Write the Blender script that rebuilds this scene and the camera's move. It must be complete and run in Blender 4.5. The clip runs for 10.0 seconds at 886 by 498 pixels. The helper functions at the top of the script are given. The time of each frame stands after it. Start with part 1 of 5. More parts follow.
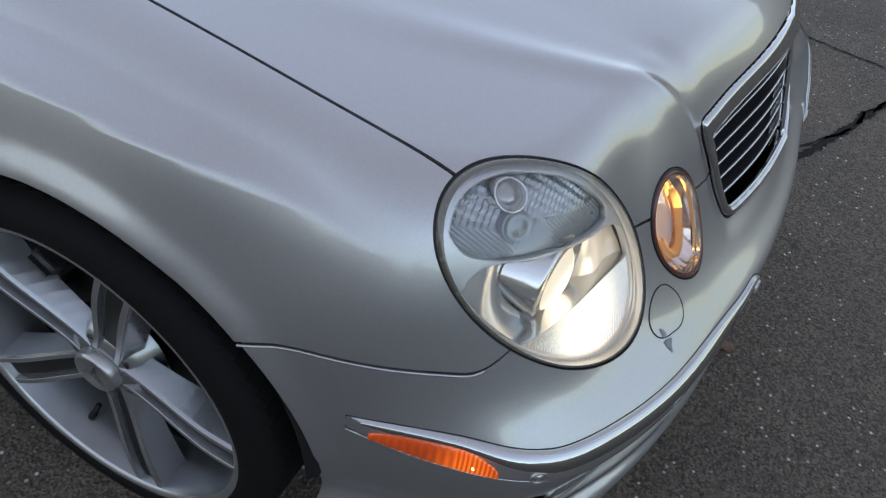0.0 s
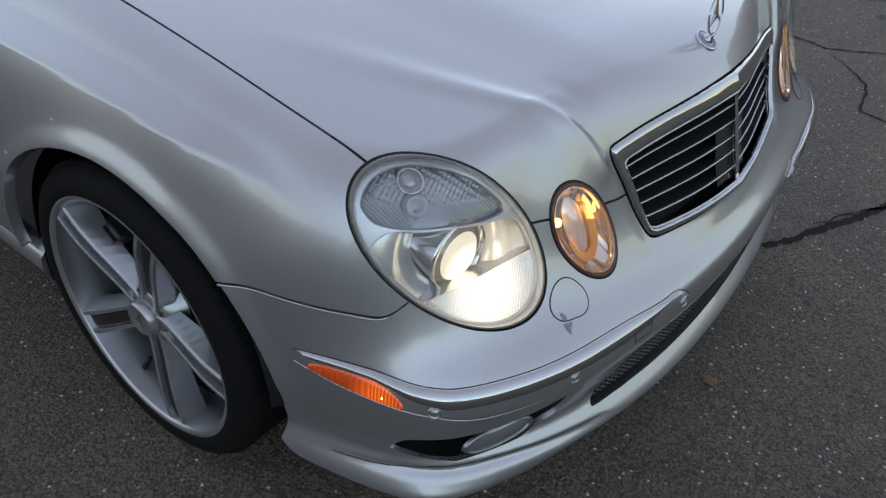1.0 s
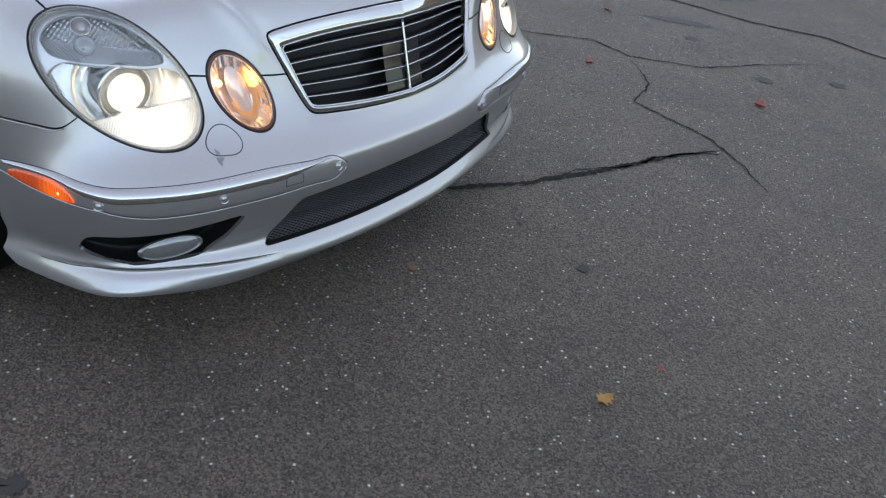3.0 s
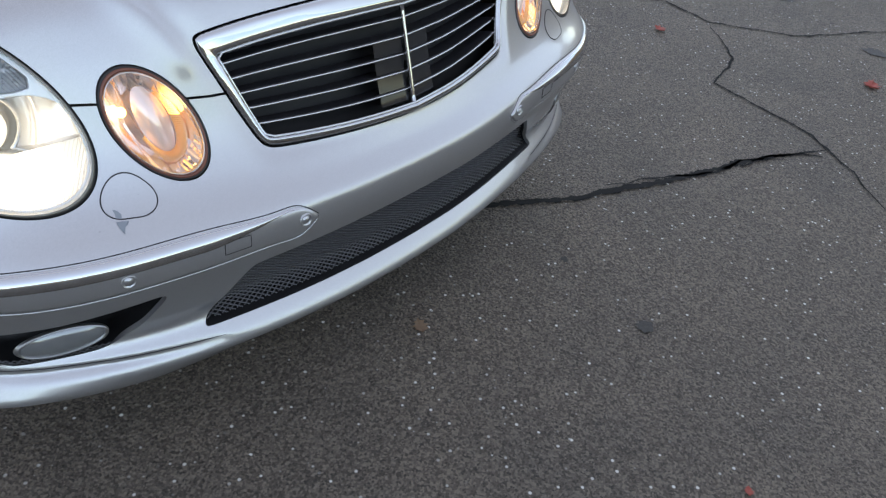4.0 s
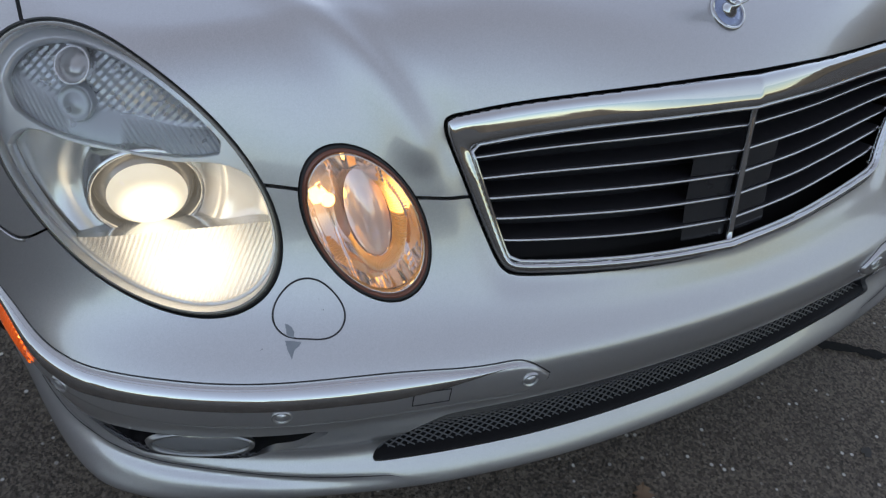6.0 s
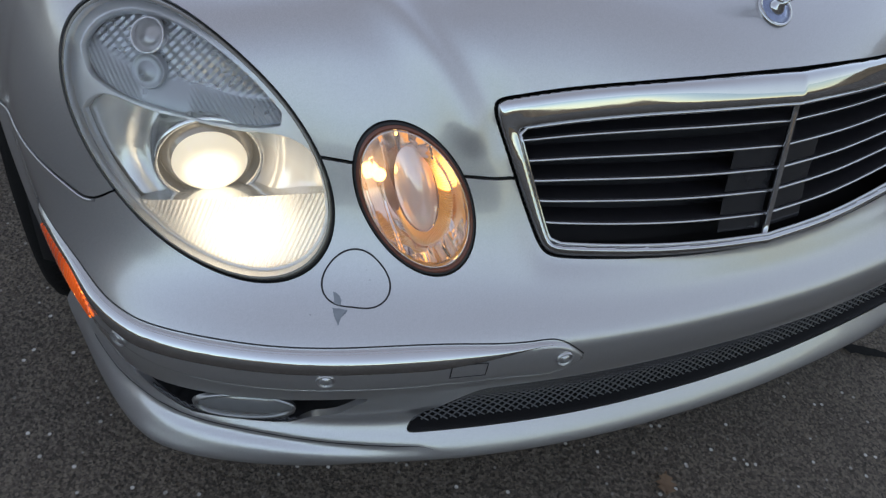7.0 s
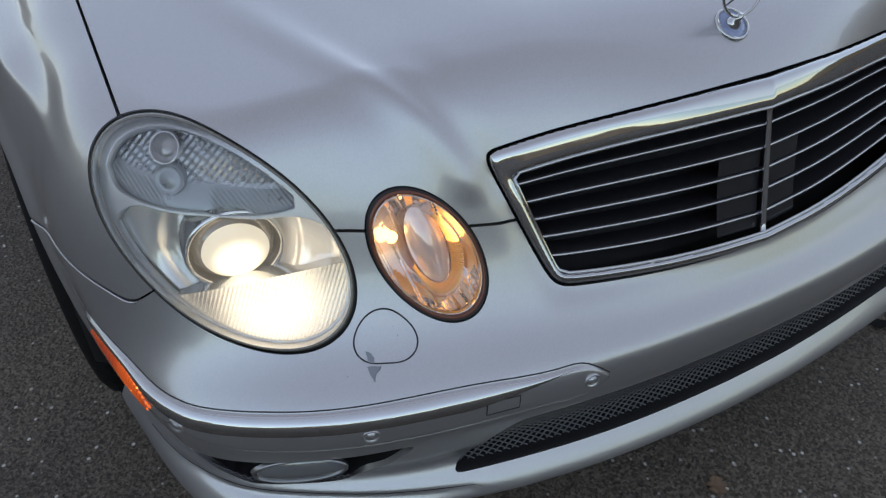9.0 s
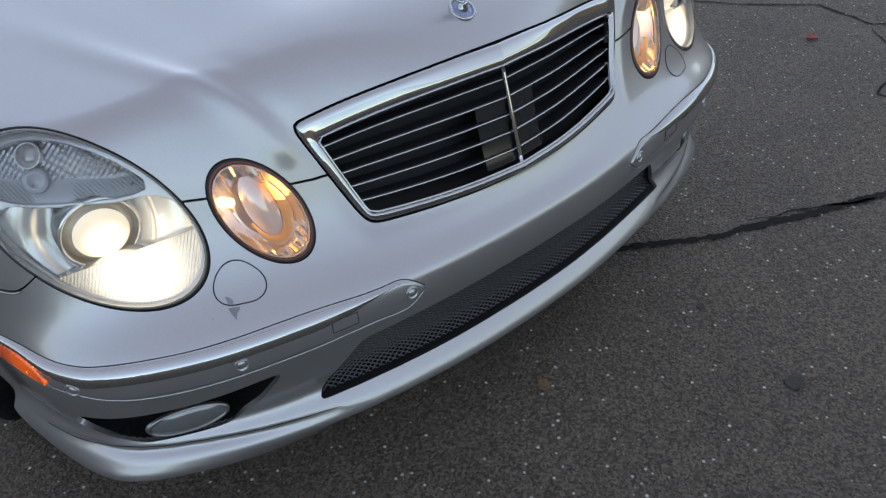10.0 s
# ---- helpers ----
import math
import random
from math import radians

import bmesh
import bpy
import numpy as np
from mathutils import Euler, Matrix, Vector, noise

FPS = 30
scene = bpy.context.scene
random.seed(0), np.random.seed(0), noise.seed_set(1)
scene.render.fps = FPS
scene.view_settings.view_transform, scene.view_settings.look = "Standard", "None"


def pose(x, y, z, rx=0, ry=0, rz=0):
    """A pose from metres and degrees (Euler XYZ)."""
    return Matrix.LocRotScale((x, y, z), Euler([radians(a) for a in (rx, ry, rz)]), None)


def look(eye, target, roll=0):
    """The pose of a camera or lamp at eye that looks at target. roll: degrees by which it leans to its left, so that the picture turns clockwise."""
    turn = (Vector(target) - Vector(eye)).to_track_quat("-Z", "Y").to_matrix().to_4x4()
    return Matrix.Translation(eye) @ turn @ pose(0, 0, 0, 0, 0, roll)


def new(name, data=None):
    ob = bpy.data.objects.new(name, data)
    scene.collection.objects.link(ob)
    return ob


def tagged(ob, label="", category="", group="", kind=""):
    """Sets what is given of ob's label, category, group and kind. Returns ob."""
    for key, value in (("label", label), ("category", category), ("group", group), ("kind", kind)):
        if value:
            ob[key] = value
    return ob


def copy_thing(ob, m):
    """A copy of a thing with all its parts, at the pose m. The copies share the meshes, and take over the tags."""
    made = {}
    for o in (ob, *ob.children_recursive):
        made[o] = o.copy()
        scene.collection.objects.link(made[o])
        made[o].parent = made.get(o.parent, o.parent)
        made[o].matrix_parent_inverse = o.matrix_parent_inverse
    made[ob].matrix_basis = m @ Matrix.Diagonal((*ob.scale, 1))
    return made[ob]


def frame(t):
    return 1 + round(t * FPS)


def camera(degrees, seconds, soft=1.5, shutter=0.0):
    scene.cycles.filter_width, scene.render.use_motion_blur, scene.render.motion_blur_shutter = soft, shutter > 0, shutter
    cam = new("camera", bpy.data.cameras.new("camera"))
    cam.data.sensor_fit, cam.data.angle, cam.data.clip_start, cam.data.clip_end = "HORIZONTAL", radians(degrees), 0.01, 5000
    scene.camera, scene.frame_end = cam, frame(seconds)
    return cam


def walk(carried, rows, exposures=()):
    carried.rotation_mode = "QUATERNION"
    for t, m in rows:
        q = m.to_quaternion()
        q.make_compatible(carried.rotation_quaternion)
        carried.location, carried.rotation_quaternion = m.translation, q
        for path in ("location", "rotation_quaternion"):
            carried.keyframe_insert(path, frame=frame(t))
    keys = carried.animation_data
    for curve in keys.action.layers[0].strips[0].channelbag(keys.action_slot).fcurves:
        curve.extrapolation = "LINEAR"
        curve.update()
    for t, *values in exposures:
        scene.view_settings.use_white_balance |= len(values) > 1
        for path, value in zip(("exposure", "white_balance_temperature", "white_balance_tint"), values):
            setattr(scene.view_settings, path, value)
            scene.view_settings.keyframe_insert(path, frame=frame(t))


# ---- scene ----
# ---- camera ----
cam = camera(60.8, 10.0, soft=1.3)
ROWS = [
    (0.0, -1.347, 0.111, 1.240, 47.14, -6.57, -63.23),
    (0.5, -1.376, -0.064, 1.300, 52.49, -2.88, -61.01),
    (1.0, -1.447, -0.292, 1.326, 52.71, -3.06, -52.47),
    (1.5, -1.633, -0.526, 1.296, 55.07, -3.54, -52.70),
    (2.0, -1.719, -0.724, 1.313, 56.70, -5.51, -54.17),
    (2.5, -1.649, -1.033, 1.301, 56.77, -6.88, -54.47),
    (2.7, -1.615, -1.121, 1.309, 56.59, -7.42, -54.22),
    (3.8, -1.152, -0.886, 1.244, 52.51, -6.56, -52.44),
    (4.0, -1.016, -0.829, 1.220, 51.36, -6.23, -49.98),
    (4.5, -0.821, -0.645, 1.163, 49.58, -8.84, -36.83),
    (5.0, -0.757, -0.499, 1.148, 46.44, -8.26, -32.12),
    (5.5, -0.726, -0.452, 1.177, 46.08, -6.45, -28.30),
    (7.0, -0.773, -0.485, 1.185, 45.12, -7.19, -22.81),
    (7.5, -0.796, -0.488, 1.192, 44.86, -6.92, -20.88),
    (8.0, -0.808, -0.475, 1.207, 45.42, -6.06, -20.30),
    (8.5, -0.816, -0.471, 1.227, 47.14, -3.61, -21.05),
    (9.0, -0.777, -0.522, 1.241, 48.17, 0.83, -27.58),
    (9.5, -0.773, -0.669, 1.255, 50.99, 2.85, -39.48),
    (10.0, -0.898, -0.829, 1.273, 52.32, 2.77, -42.10),
]
EXPOSURE = [(0.0, 0.70), (0.5, 0.60), (1.0, 0.57), (1.5, 0.70), (2.0, 0.98), (2.5, 1.05), (4.0, 1.18), (4.5, 0.72), (5.5, 0.54), (7.0, 0.57), (8.5, 0.53), (9.5, 0.42), (10.0, 0.64)]
walk(cam, [(t, pose(*row)) for t, *row in ROWS], [(t, stops + 0.22, 7050, 17) for t, stops in EXPOSURE])

# ---- light: an evening sky with a low sun behind the car, and an overhead fill ----
world = bpy.data.worlds.new("world")
scene.world = world
world.use_nodes = True
nodes, links = world.node_tree.nodes, world.node_tree.links
sky = nodes.new("ShaderNodeTexSky")
sky.sky_type, sky.sun_disc = "NISHITA", False
sky.sun_elevation, sky.sun_rotation = radians(12), radians(38)
sky.air_density, sky.dust_density, sky.ozone_density = 1.0, 0.1, 1.3
links.new(sky.outputs[0], nodes["Background"].inputs[0])
nodes["Background"].inputs[1].default_value = 0.15
# broad dome from nearly overhead, added as fill in place of skylight
sun = new("sun", bpy.data.lights.new("sun", "SUN"))
sun.data.energy, sun.data.angle, sun.data.color = 0.55, radians(168), (0.985, 0.955, 0.95)
sun.matrix_world = look((0, 0, 10), (-0.15, -0.6, 5.0))
scene.view_settings.exposure = 0.7


# ---- materials ----
def shader(name, colour, rough=0.5, metal=0.0, **more):
    m = bpy.data.materials.new(name)
    m.use_nodes = True
    b = m.node_tree.nodes["Principled BSDF"]
    b.inputs["Base Color"].default_value = (*colour, 1)
    b.inputs["Roughness"].default_value, b.inputs["Metallic"].default_value = rough, metal
    for key, value in more.items():
        b.inputs[key.replace("_", " ")].default_value = value
    return m


def node(m, kind, **values):
    n = m.node_tree.nodes.new(kind)
    for key, value in values.items():
        n.inputs[key.replace("_", " ")].default_value = value
    return n


def wire(m, a, b):
    m.node_tree.links.new(a, b)


def mottled(m, scale, spread, rough_spread=0.1, bump=0.0, bump_scale=None, detail=6.0):
    """Noise over the colour and the roughness, and a fine relief."""
    b = m.node_tree.nodes["Principled BSDF"]
    where = node(m, "ShaderNodeTexCoord")
    n = node(m, "ShaderNodeTexNoise", Scale=scale, Detail=detail)
    wire(m, where.outputs["Object"], n.inputs["Vector"])
    ramp = node(m, "ShaderNodeMapRange")
    ramp.inputs["To Min"].default_value, ramp.inputs["To Max"].default_value = 1 - spread, 1 + spread
    wire(m, n.outputs["Fac"], ramp.inputs["Value"])
    mix = node(m, "ShaderNodeMix")
    mix.data_type, mix.blend_type = "RGBA", "MULTIPLY"
    mix.inputs[0].default_value = 1
    mix.inputs[6].default_value = b.inputs["Base Color"].default_value
    wire(m, ramp.outputs[0], mix.inputs[7])
    wire(m, mix.outputs[2], b.inputs["Base Color"])
    r = b.inputs["Roughness"].default_value
    rr = node(m, "ShaderNodeMapRange")
    rr.inputs["To Min"].default_value, rr.inputs["To Max"].default_value = max(r - rough_spread, 0.02), min(r + rough_spread, 1)
    wire(m, n.outputs["Fac"], rr.inputs["Value"])
    wire(m, rr.outputs[0], b.inputs["Roughness"])
    if bump:
        n2 = node(m, "ShaderNodeTexNoise", Scale=bump_scale or scale * 8, Detail=4.0)
        wire(m, where.outputs["Object"], n2.inputs["Vector"])
        bp = node(m, "ShaderNodeBump", Strength=bump, Distance=0.002)
        wire(m, n2.outputs["Fac"], bp.inputs["Height"])
        wire(m, bp.outputs[0], b.inputs["Normal"])
    return m


def clear_cover(name, tint, gloss_rough=0.03, cloud=0.05, strength=1.0):
    """Clear plastic: see-through, with a gloss that grows at grazing angles and a faint haze."""
    m = bpy.data.materials.new(name)
    m.use_nodes = True
    t = m.node_tree
    t.nodes.remove(t.nodes["Principled BSDF"])
    see, gloss, haze = t.nodes.new("ShaderNodeBsdfTransparent"), t.nodes.new("ShaderNodeBsdfGlossy"), t.nodes.new("ShaderNodeBsdfDiffuse")
    see.inputs[0].default_value = (*tint, 1)
    gloss.inputs["Roughness"].default_value = gloss_rough
    haze.inputs[0].default_value = (0.7, 0.72, 0.7, 1)
    fres = t.nodes.new("ShaderNodeFresnel")
    fres.inputs[0].default_value = 1.5
    m1, m2 = t.nodes.new("ShaderNodeMixShader"), t.nodes.new("ShaderNodeMixShader")
    m1.inputs[0].default_value = cloud
    wire(m, see.outputs[0], m1.inputs[1]), wire(m, haze.outputs[0], m1.inputs[2])
    wire(m, fres.outputs[0], m2.inputs[0]), wire(m, m1.outputs[0], m2.inputs[1]), wire(m, gloss.outputs[0], m2.inputs[2])
    wire(m, m2.outputs[0], t.nodes["Material Output"].inputs[0])
    return m


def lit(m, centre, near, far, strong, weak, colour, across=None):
    """Puts a lamp's light into a part's emission, fading away from the bulb, on either side of the car."""
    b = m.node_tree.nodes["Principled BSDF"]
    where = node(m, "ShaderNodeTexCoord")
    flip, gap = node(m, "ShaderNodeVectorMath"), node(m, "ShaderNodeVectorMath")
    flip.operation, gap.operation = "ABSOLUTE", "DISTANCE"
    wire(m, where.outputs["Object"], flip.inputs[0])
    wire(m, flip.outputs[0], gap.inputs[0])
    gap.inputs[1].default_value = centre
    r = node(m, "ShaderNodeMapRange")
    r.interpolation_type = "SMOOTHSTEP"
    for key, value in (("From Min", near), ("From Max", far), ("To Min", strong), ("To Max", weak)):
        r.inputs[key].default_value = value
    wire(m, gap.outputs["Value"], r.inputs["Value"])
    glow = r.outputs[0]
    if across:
        # ribs turned along this axis glow more: shading put into the emission
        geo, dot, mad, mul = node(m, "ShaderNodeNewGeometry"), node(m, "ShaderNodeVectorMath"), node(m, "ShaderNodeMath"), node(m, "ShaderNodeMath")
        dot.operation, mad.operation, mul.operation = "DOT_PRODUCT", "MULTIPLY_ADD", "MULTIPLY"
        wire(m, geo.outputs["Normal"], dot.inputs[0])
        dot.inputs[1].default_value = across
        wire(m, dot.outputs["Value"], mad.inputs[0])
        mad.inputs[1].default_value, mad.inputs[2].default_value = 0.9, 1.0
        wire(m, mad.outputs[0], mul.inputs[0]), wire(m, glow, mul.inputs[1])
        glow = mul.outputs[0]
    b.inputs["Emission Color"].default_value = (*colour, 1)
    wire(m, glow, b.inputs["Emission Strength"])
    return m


def silver_paint():
    m = shader("silver_paint", (0.45, 0.47, 0.50), 0.32, 0.80, Coat_Weight=1.0, Coat_Roughness=0.05, Coat_IOR=1.6)
    b = m.node_tree.nodes["Principled BSDF"]
    where = node(m, "ShaderNodeTexCoord")
    flake = node(m, "ShaderNodeTexVoronoi", Scale=1400.0)
    wire(m, where.outputs["Object"], flake.inputs["Vector"])
    dust = node(m, "ShaderNodeTexNoise", Scale=3.0, Detail=8.0)
    wire(m, where.outputs["Object"], dust.inputs["Vector"])
    f = node(m, "ShaderNodeMapRange")
    f.inputs["To Min"].default_value, f.inputs["To Max"].default_value = 0.9, 1.1
    wire(m, flake.outputs["Color"], f.inputs["Value"])
    mix = node(m, "ShaderNodeMix")
    mix.data_type, mix.blend_type = "RGBA", "MULTIPLY"
    mix.inputs[0].default_value = 1
    mix.inputs[6].default_value = (0.475, 0.475, 0.485, 1)
    wire(m, f.outputs[0], mix.inputs[7])
    wire(m, mix.outputs[2], b.inputs["Base Color"])
    r = node(m, "ShaderNodeMapRange")
    r.inputs["To Min"].default_value, r.inputs["To Max"].default_value = 0.29, 0.36
    wire(m, dust.outputs["Fac"], r.inputs["Value"])
    wire(m, r.outputs[0], b.inputs["Roughness"])
    c = node(m, "ShaderNodeMapRange")
    c.inputs["To Min"].default_value, c.inputs["To Max"].default_value = 0.04, 0.09
    wire(m, dust.outputs["Fac"], c.inputs["Value"])
    wire(m, c.outputs[0], b.inputs["Coat Roughness"])
    return m


PAINT = silver_paint()
CHROME = mottled(shader("chrome", (0.56, 0.565, 0.575), 0.05, 1.0), 30, 0.04, 0.03)
SLAT = mottled(shader("slat_plastic", (0.030, 0.029, 0.033), 0.4), 60, 0.2)
WIRE = mottled(shader("mesh_plastic", (0.045, 0.045, 0.05), 0.32), 60, 0.2)
PRIMER = mottled(shader("grey_primer", (0.22, 0.24, 0.27), 0.6), 80, 0.15)
WHITE = shader("white_fleck", (0.8, 0.8, 0.78), 0.4)
SATIN = mottled(shader("satin_trim", (0.36, 0.365, 0.37), 0.32, 0.9), 60, 0.06)
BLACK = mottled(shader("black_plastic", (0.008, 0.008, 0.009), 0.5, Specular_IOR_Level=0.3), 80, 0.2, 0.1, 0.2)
GLOSS_BLACK = mottled(shader("gloss_black", (0.02, 0.02, 0.022), 0.12), 60, 0.2, 0.06)
RUBBER = mottled(shader("tyre_rubber", (0.008, 0.008, 0.008), 0.75, Specular_IOR_Level=0.12), 50, 0.25, 0.1, 0.3)
SEAL = mottled(shader("rubber_seal", (0.009, 0.009, 0.010), 0.5), 90, 0.2)
RIM = mottled(shader("grey_alloy", (0.37, 0.38, 0.395), 0.22, 0.8, Coat_Weight=0.5, Coat_Roughness=0.12), 25, 0.1, 0.06)
BARREL = mottled(shader("dull_alloy", (0.23, 0.235, 0.245), 0.30, 0.75), 25, 0.15, 0.06)
CUT = mottled(shader("machined_alloy", (0.52, 0.52, 0.52), 0.30, 0.85), 40, 0.08, 0.06)
DISC = mottled(shader("brake_steel", (0.06, 0.059, 0.058), 0.45, 0.8), 40, 0.2)
# its faint milky haze stands in for sky mirrored in the cover
CLEAR = clear_cover("clear_lens", (0.98, 0.98, 0.98), 0.03, 0.04)
CLEAR_PINK = clear_cover("peach_lens", (1.0, 0.93, 0.90), 0.03, 0.06)
MIRROR = mottled(shader("reflector", (0.80, 0.80, 0.80), 0.14, 1.0), 30, 0.05, 0.06)
BOWL = mottled(shader("pale_reflector", (0.80, 0.81, 0.80), 0.20, 0.75), 20, 0.06, 0.06)
BEZEL = mottled(shader("bezel_silver", (0.74, 0.77, 0.80), 0.32, 0.6), 30, 0.05, 0.05)
SMOKE = mottled(shader("smoked_glass", (0.42, 0.42, 0.42), 0.15, 0.5, Coat_Weight=1.0), 60, 0.1)
CLEAR_OVAL = mottled(shader("clear_oval", (0.92, 0.88, 0.90), 0.10, 0.35, Coat_Weight=1.0), 50, 0.08)
LID = mottled(shader("grey_reflector", (0.33, 0.35, 0.37), 0.30, 0.6), 30, 0.1, 0.1)
AMBER_DARK = mottled(shader("amber_edge", (0.17, 0.065, 0.045), 0.2, 0.2), 60, 0.1)
GLASS = mottled(shader("fog_glass", (0.24, 0.25, 0.26), 0.12, 0.5, Coat_Weight=1.0), 60, 0.1)
EDGE = mottled(shader("cover_edge", (0.14, 0.13, 0.11), 0.25, 0.2, Coat_Weight=1.0), 60, 0.15)
SCALES = mottled(shader("scaled_reflector", (0.46, 0.49, 0.52), 0.28, 0.75), 40, 0.12, 0.06)
# reflectors, bands and glass below carry the lamps' light as emission
FLUTES = lit(shader("glowing_flutes", (0.72, 0.71, 0.67), 0.22, 0.85), (0.680, 0.15, 0.574), 0.025, 0.090, 0.70, 0.09, (1.0, 0.88, 0.64), (0.88, -0.47, 0.0))
GLOW_BOWL = lit(mottled(shader("glowing_bowl", (0.78, 0.79, 0.78), 0.18, 0.6), 20, 0.06, 0.05), (0.625, 0.16, 0.618), 0.01, 0.085, 0.36, 0.0, (1.0, 0.88, 0.64))
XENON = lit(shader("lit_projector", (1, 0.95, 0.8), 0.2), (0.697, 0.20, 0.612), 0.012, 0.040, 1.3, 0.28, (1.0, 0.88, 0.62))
GLASS_GLOW = shader("glowing_glass_edge", (0.30, 0.29, 0.27), 0.10, 0.6, Emission_Color=(1.0, 0.88, 0.62, 1), Emission_Strength=0.05)
GLARE_AMBER = lit(shader("amber_glare", (0.85, 0.46, 0.10), 0.2, Coat_Weight=1.0), (0.452, 0.12, 0.618), 0.012, 0.036, 1.5, 0.08, (1.0, 0.56, 0.13), (0.9, -0.3, 0.3))
GLOW = lit(shader("glowing_amber", (0.80, 0.44, 0.13), 0.2, 0.2, Coat_Weight=1.0), (0.526, 0.13, 0.635), 0.02, 0.10, 0.45, 0.06, (1.0, 0.46, 0.07), (0.9, -0.3, 0.3))
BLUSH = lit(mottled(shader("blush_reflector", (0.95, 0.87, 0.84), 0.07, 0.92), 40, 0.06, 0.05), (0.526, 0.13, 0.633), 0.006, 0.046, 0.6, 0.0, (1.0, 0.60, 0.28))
ORANGE = shader("lit_bulb", (1, 0.6, 0.2), 0.3, Emission_Color=(1.0, 0.62, 0.16, 1), Emission_Strength=4.0)
MARKER = lit(mottled(shader("marker_plastic", (0.62, 0.055, 0.008), 0.2, 0.0, Coat_Weight=1.0), 60, 0.1), (0.862, 0.22, 0.435), 0.008, 0.06, 1.0, 0.13, (1.0, 0.19, 0.012), (0.5, 0.85, 0.0))


def asphalt():
    m = bpy.data.materials.new("asphalt")
    m.use_nodes = True
    b = m.node_tree.nodes["Principled BSDF"]
    where = node(m, "ShaderNodeTexCoord")
    def tex(kind, scale, **v):
        n = node(m, kind, Scale=scale, **v)
        wire(m, where.outputs["Object"], n.inputs["Vector"])
        return n
    def ramp(stops):
        r = m.node_tree.nodes.new("ShaderNodeValToRGB")
        while len(r.color_ramp.elements) < len(stops):
            r.color_ramp.elements.new(0.5)
        for e, (p, c) in zip(r.color_ramp.elements, stops):
            e.position, e.color = p, (*c, 1)
        return r
    grain = tex("ShaderNodeTexNoise", 210.0, Detail=6.0, Roughness=0.75)
    bits = tex("ShaderNodeTexVoronoi", 210.0)
    split = m.node_tree.nodes.new("ShaderNodeSeparateColor")
    wire(m, bits.outputs["Color"], split.inputs[0])
    sum1 = m.node_tree.nodes.new("ShaderNodeMath")
    sum1.operation = "MULTIPLY_ADD"
    sum1.inputs[1].default_value = 0.36
    wire(m, split.outputs[1], sum1.inputs[0])
    half = m.node_tree.nodes.new("ShaderNodeMath")
    half.operation = "MULTIPLY"
    half.inputs[1].default_value = 0.65
    wire(m, grain.outputs["Fac"], half.inputs[0])
    wire(m, half.outputs[0], sum1.inputs[2])
    base = ramp([(0.29, (0.028, 0.0225, 0.018)), (0.5, (0.103, 0.084, 0.066)), (0.71, (0.195, 0.163, 0.131))])
    wire(m, sum1.outputs[0], base.inputs[0])
    blotch = tex("ShaderNodeTexNoise", 2.2, Detail=7.0, Roughness=0.6)
    tone = ramp([(0.3, (0.82, 0.82, 0.82)), (0.7, (1.2, 1.17, 1.12))])
    wire(m, blotch.outputs["Fac"], tone.inputs[0])
    mul = node(m, "ShaderNodeMix")
    mul.data_type, mul.blend_type = "RGBA", "MULTIPLY"
    mul.inputs[0].default_value = 1
    wire(m, base.outputs[0], mul.inputs[6]), wire(m, tone.outputs[0], mul.inputs[7])
    # pale chips of stone worn free of the tar
    cells = tex("ShaderNodeTexVoronoi", 62.0)
    chip = ramp([(0.16, (1, 1, 1)), (0.26, (0, 0, 0))])
    wire(m, cells.outputs["Distance"], chip.inputs[0])
    pick = ramp([(0.80, (0, 0, 0)), (0.95, (1, 1, 1))])
    sep = m.node_tree.nodes.new("ShaderNodeSeparateColor")
    wire(m, cells.outputs["Color"], sep.inputs[0])
    wire(m, sep.outputs[0], pick.inputs[0])
    both = m.node_tree.nodes.new("ShaderNodeMath")
    both.operation = "MULTIPLY"
    wire(m, chip.outputs[0], both.inputs[0]), wire(m, pick.outputs[0], both.inputs[1])
    stone = node(m, "ShaderNodeMix")
    stone.data_type = "RGBA"
    stone.inputs[7].default_value = (0.68, 0.66, 0.62, 1)
    wire(m, both.outputs[0], stone.inputs[0]), wire(m, mul.outputs[2], stone.inputs[6])
    wire(m, stone.outputs[2], b.inputs["Base Color"])
    b.inputs["Roughness"].default_value = 0.7
    lumps = tex("ShaderNodeTexVoronoi", 130.0)
    add = m.node_tree.nodes.new("ShaderNodeMath")
    wire(m, lumps.outputs["Distance"], add.inputs[0]), wire(m, grain.outputs["Fac"], add.inputs[1])
    bp = node(m, "ShaderNodeBump", Strength=0.9, Distance=0.006)
    wire(m, add.outputs[0], bp.inputs["Height"])
    wire(m, bp.outputs[0], b.inputs["Normal"])
    return m


ASPHALT = asphalt()
TAR = mottled(shader("crack_filler", (0.010, 0.010, 0.010), 0.85, Specular_IOR_Level=0.2), 60, 0.3, 0.15, 0.6, 200)
STAIN = mottled(shader("oily_asphalt", (0.040, 0.036, 0.032), 0.7), 120, 0.6, 0.2, 0.9, 130)
LEAF_YELLOW = mottled(shader("dry_yellow_leaf", (0.42, 0.24, 0.07), 0.7), 60, 0.3)
LEAF_RED = mottled(shader("dry_red_leaf", (0.32, 0.07, 0.05), 0.7), 60, 0.3)
LEAF_BROWN = mottled(shader("dry_brown_leaf", (0.20, 0.13, 0.08), 0.8), 60, 0.3)

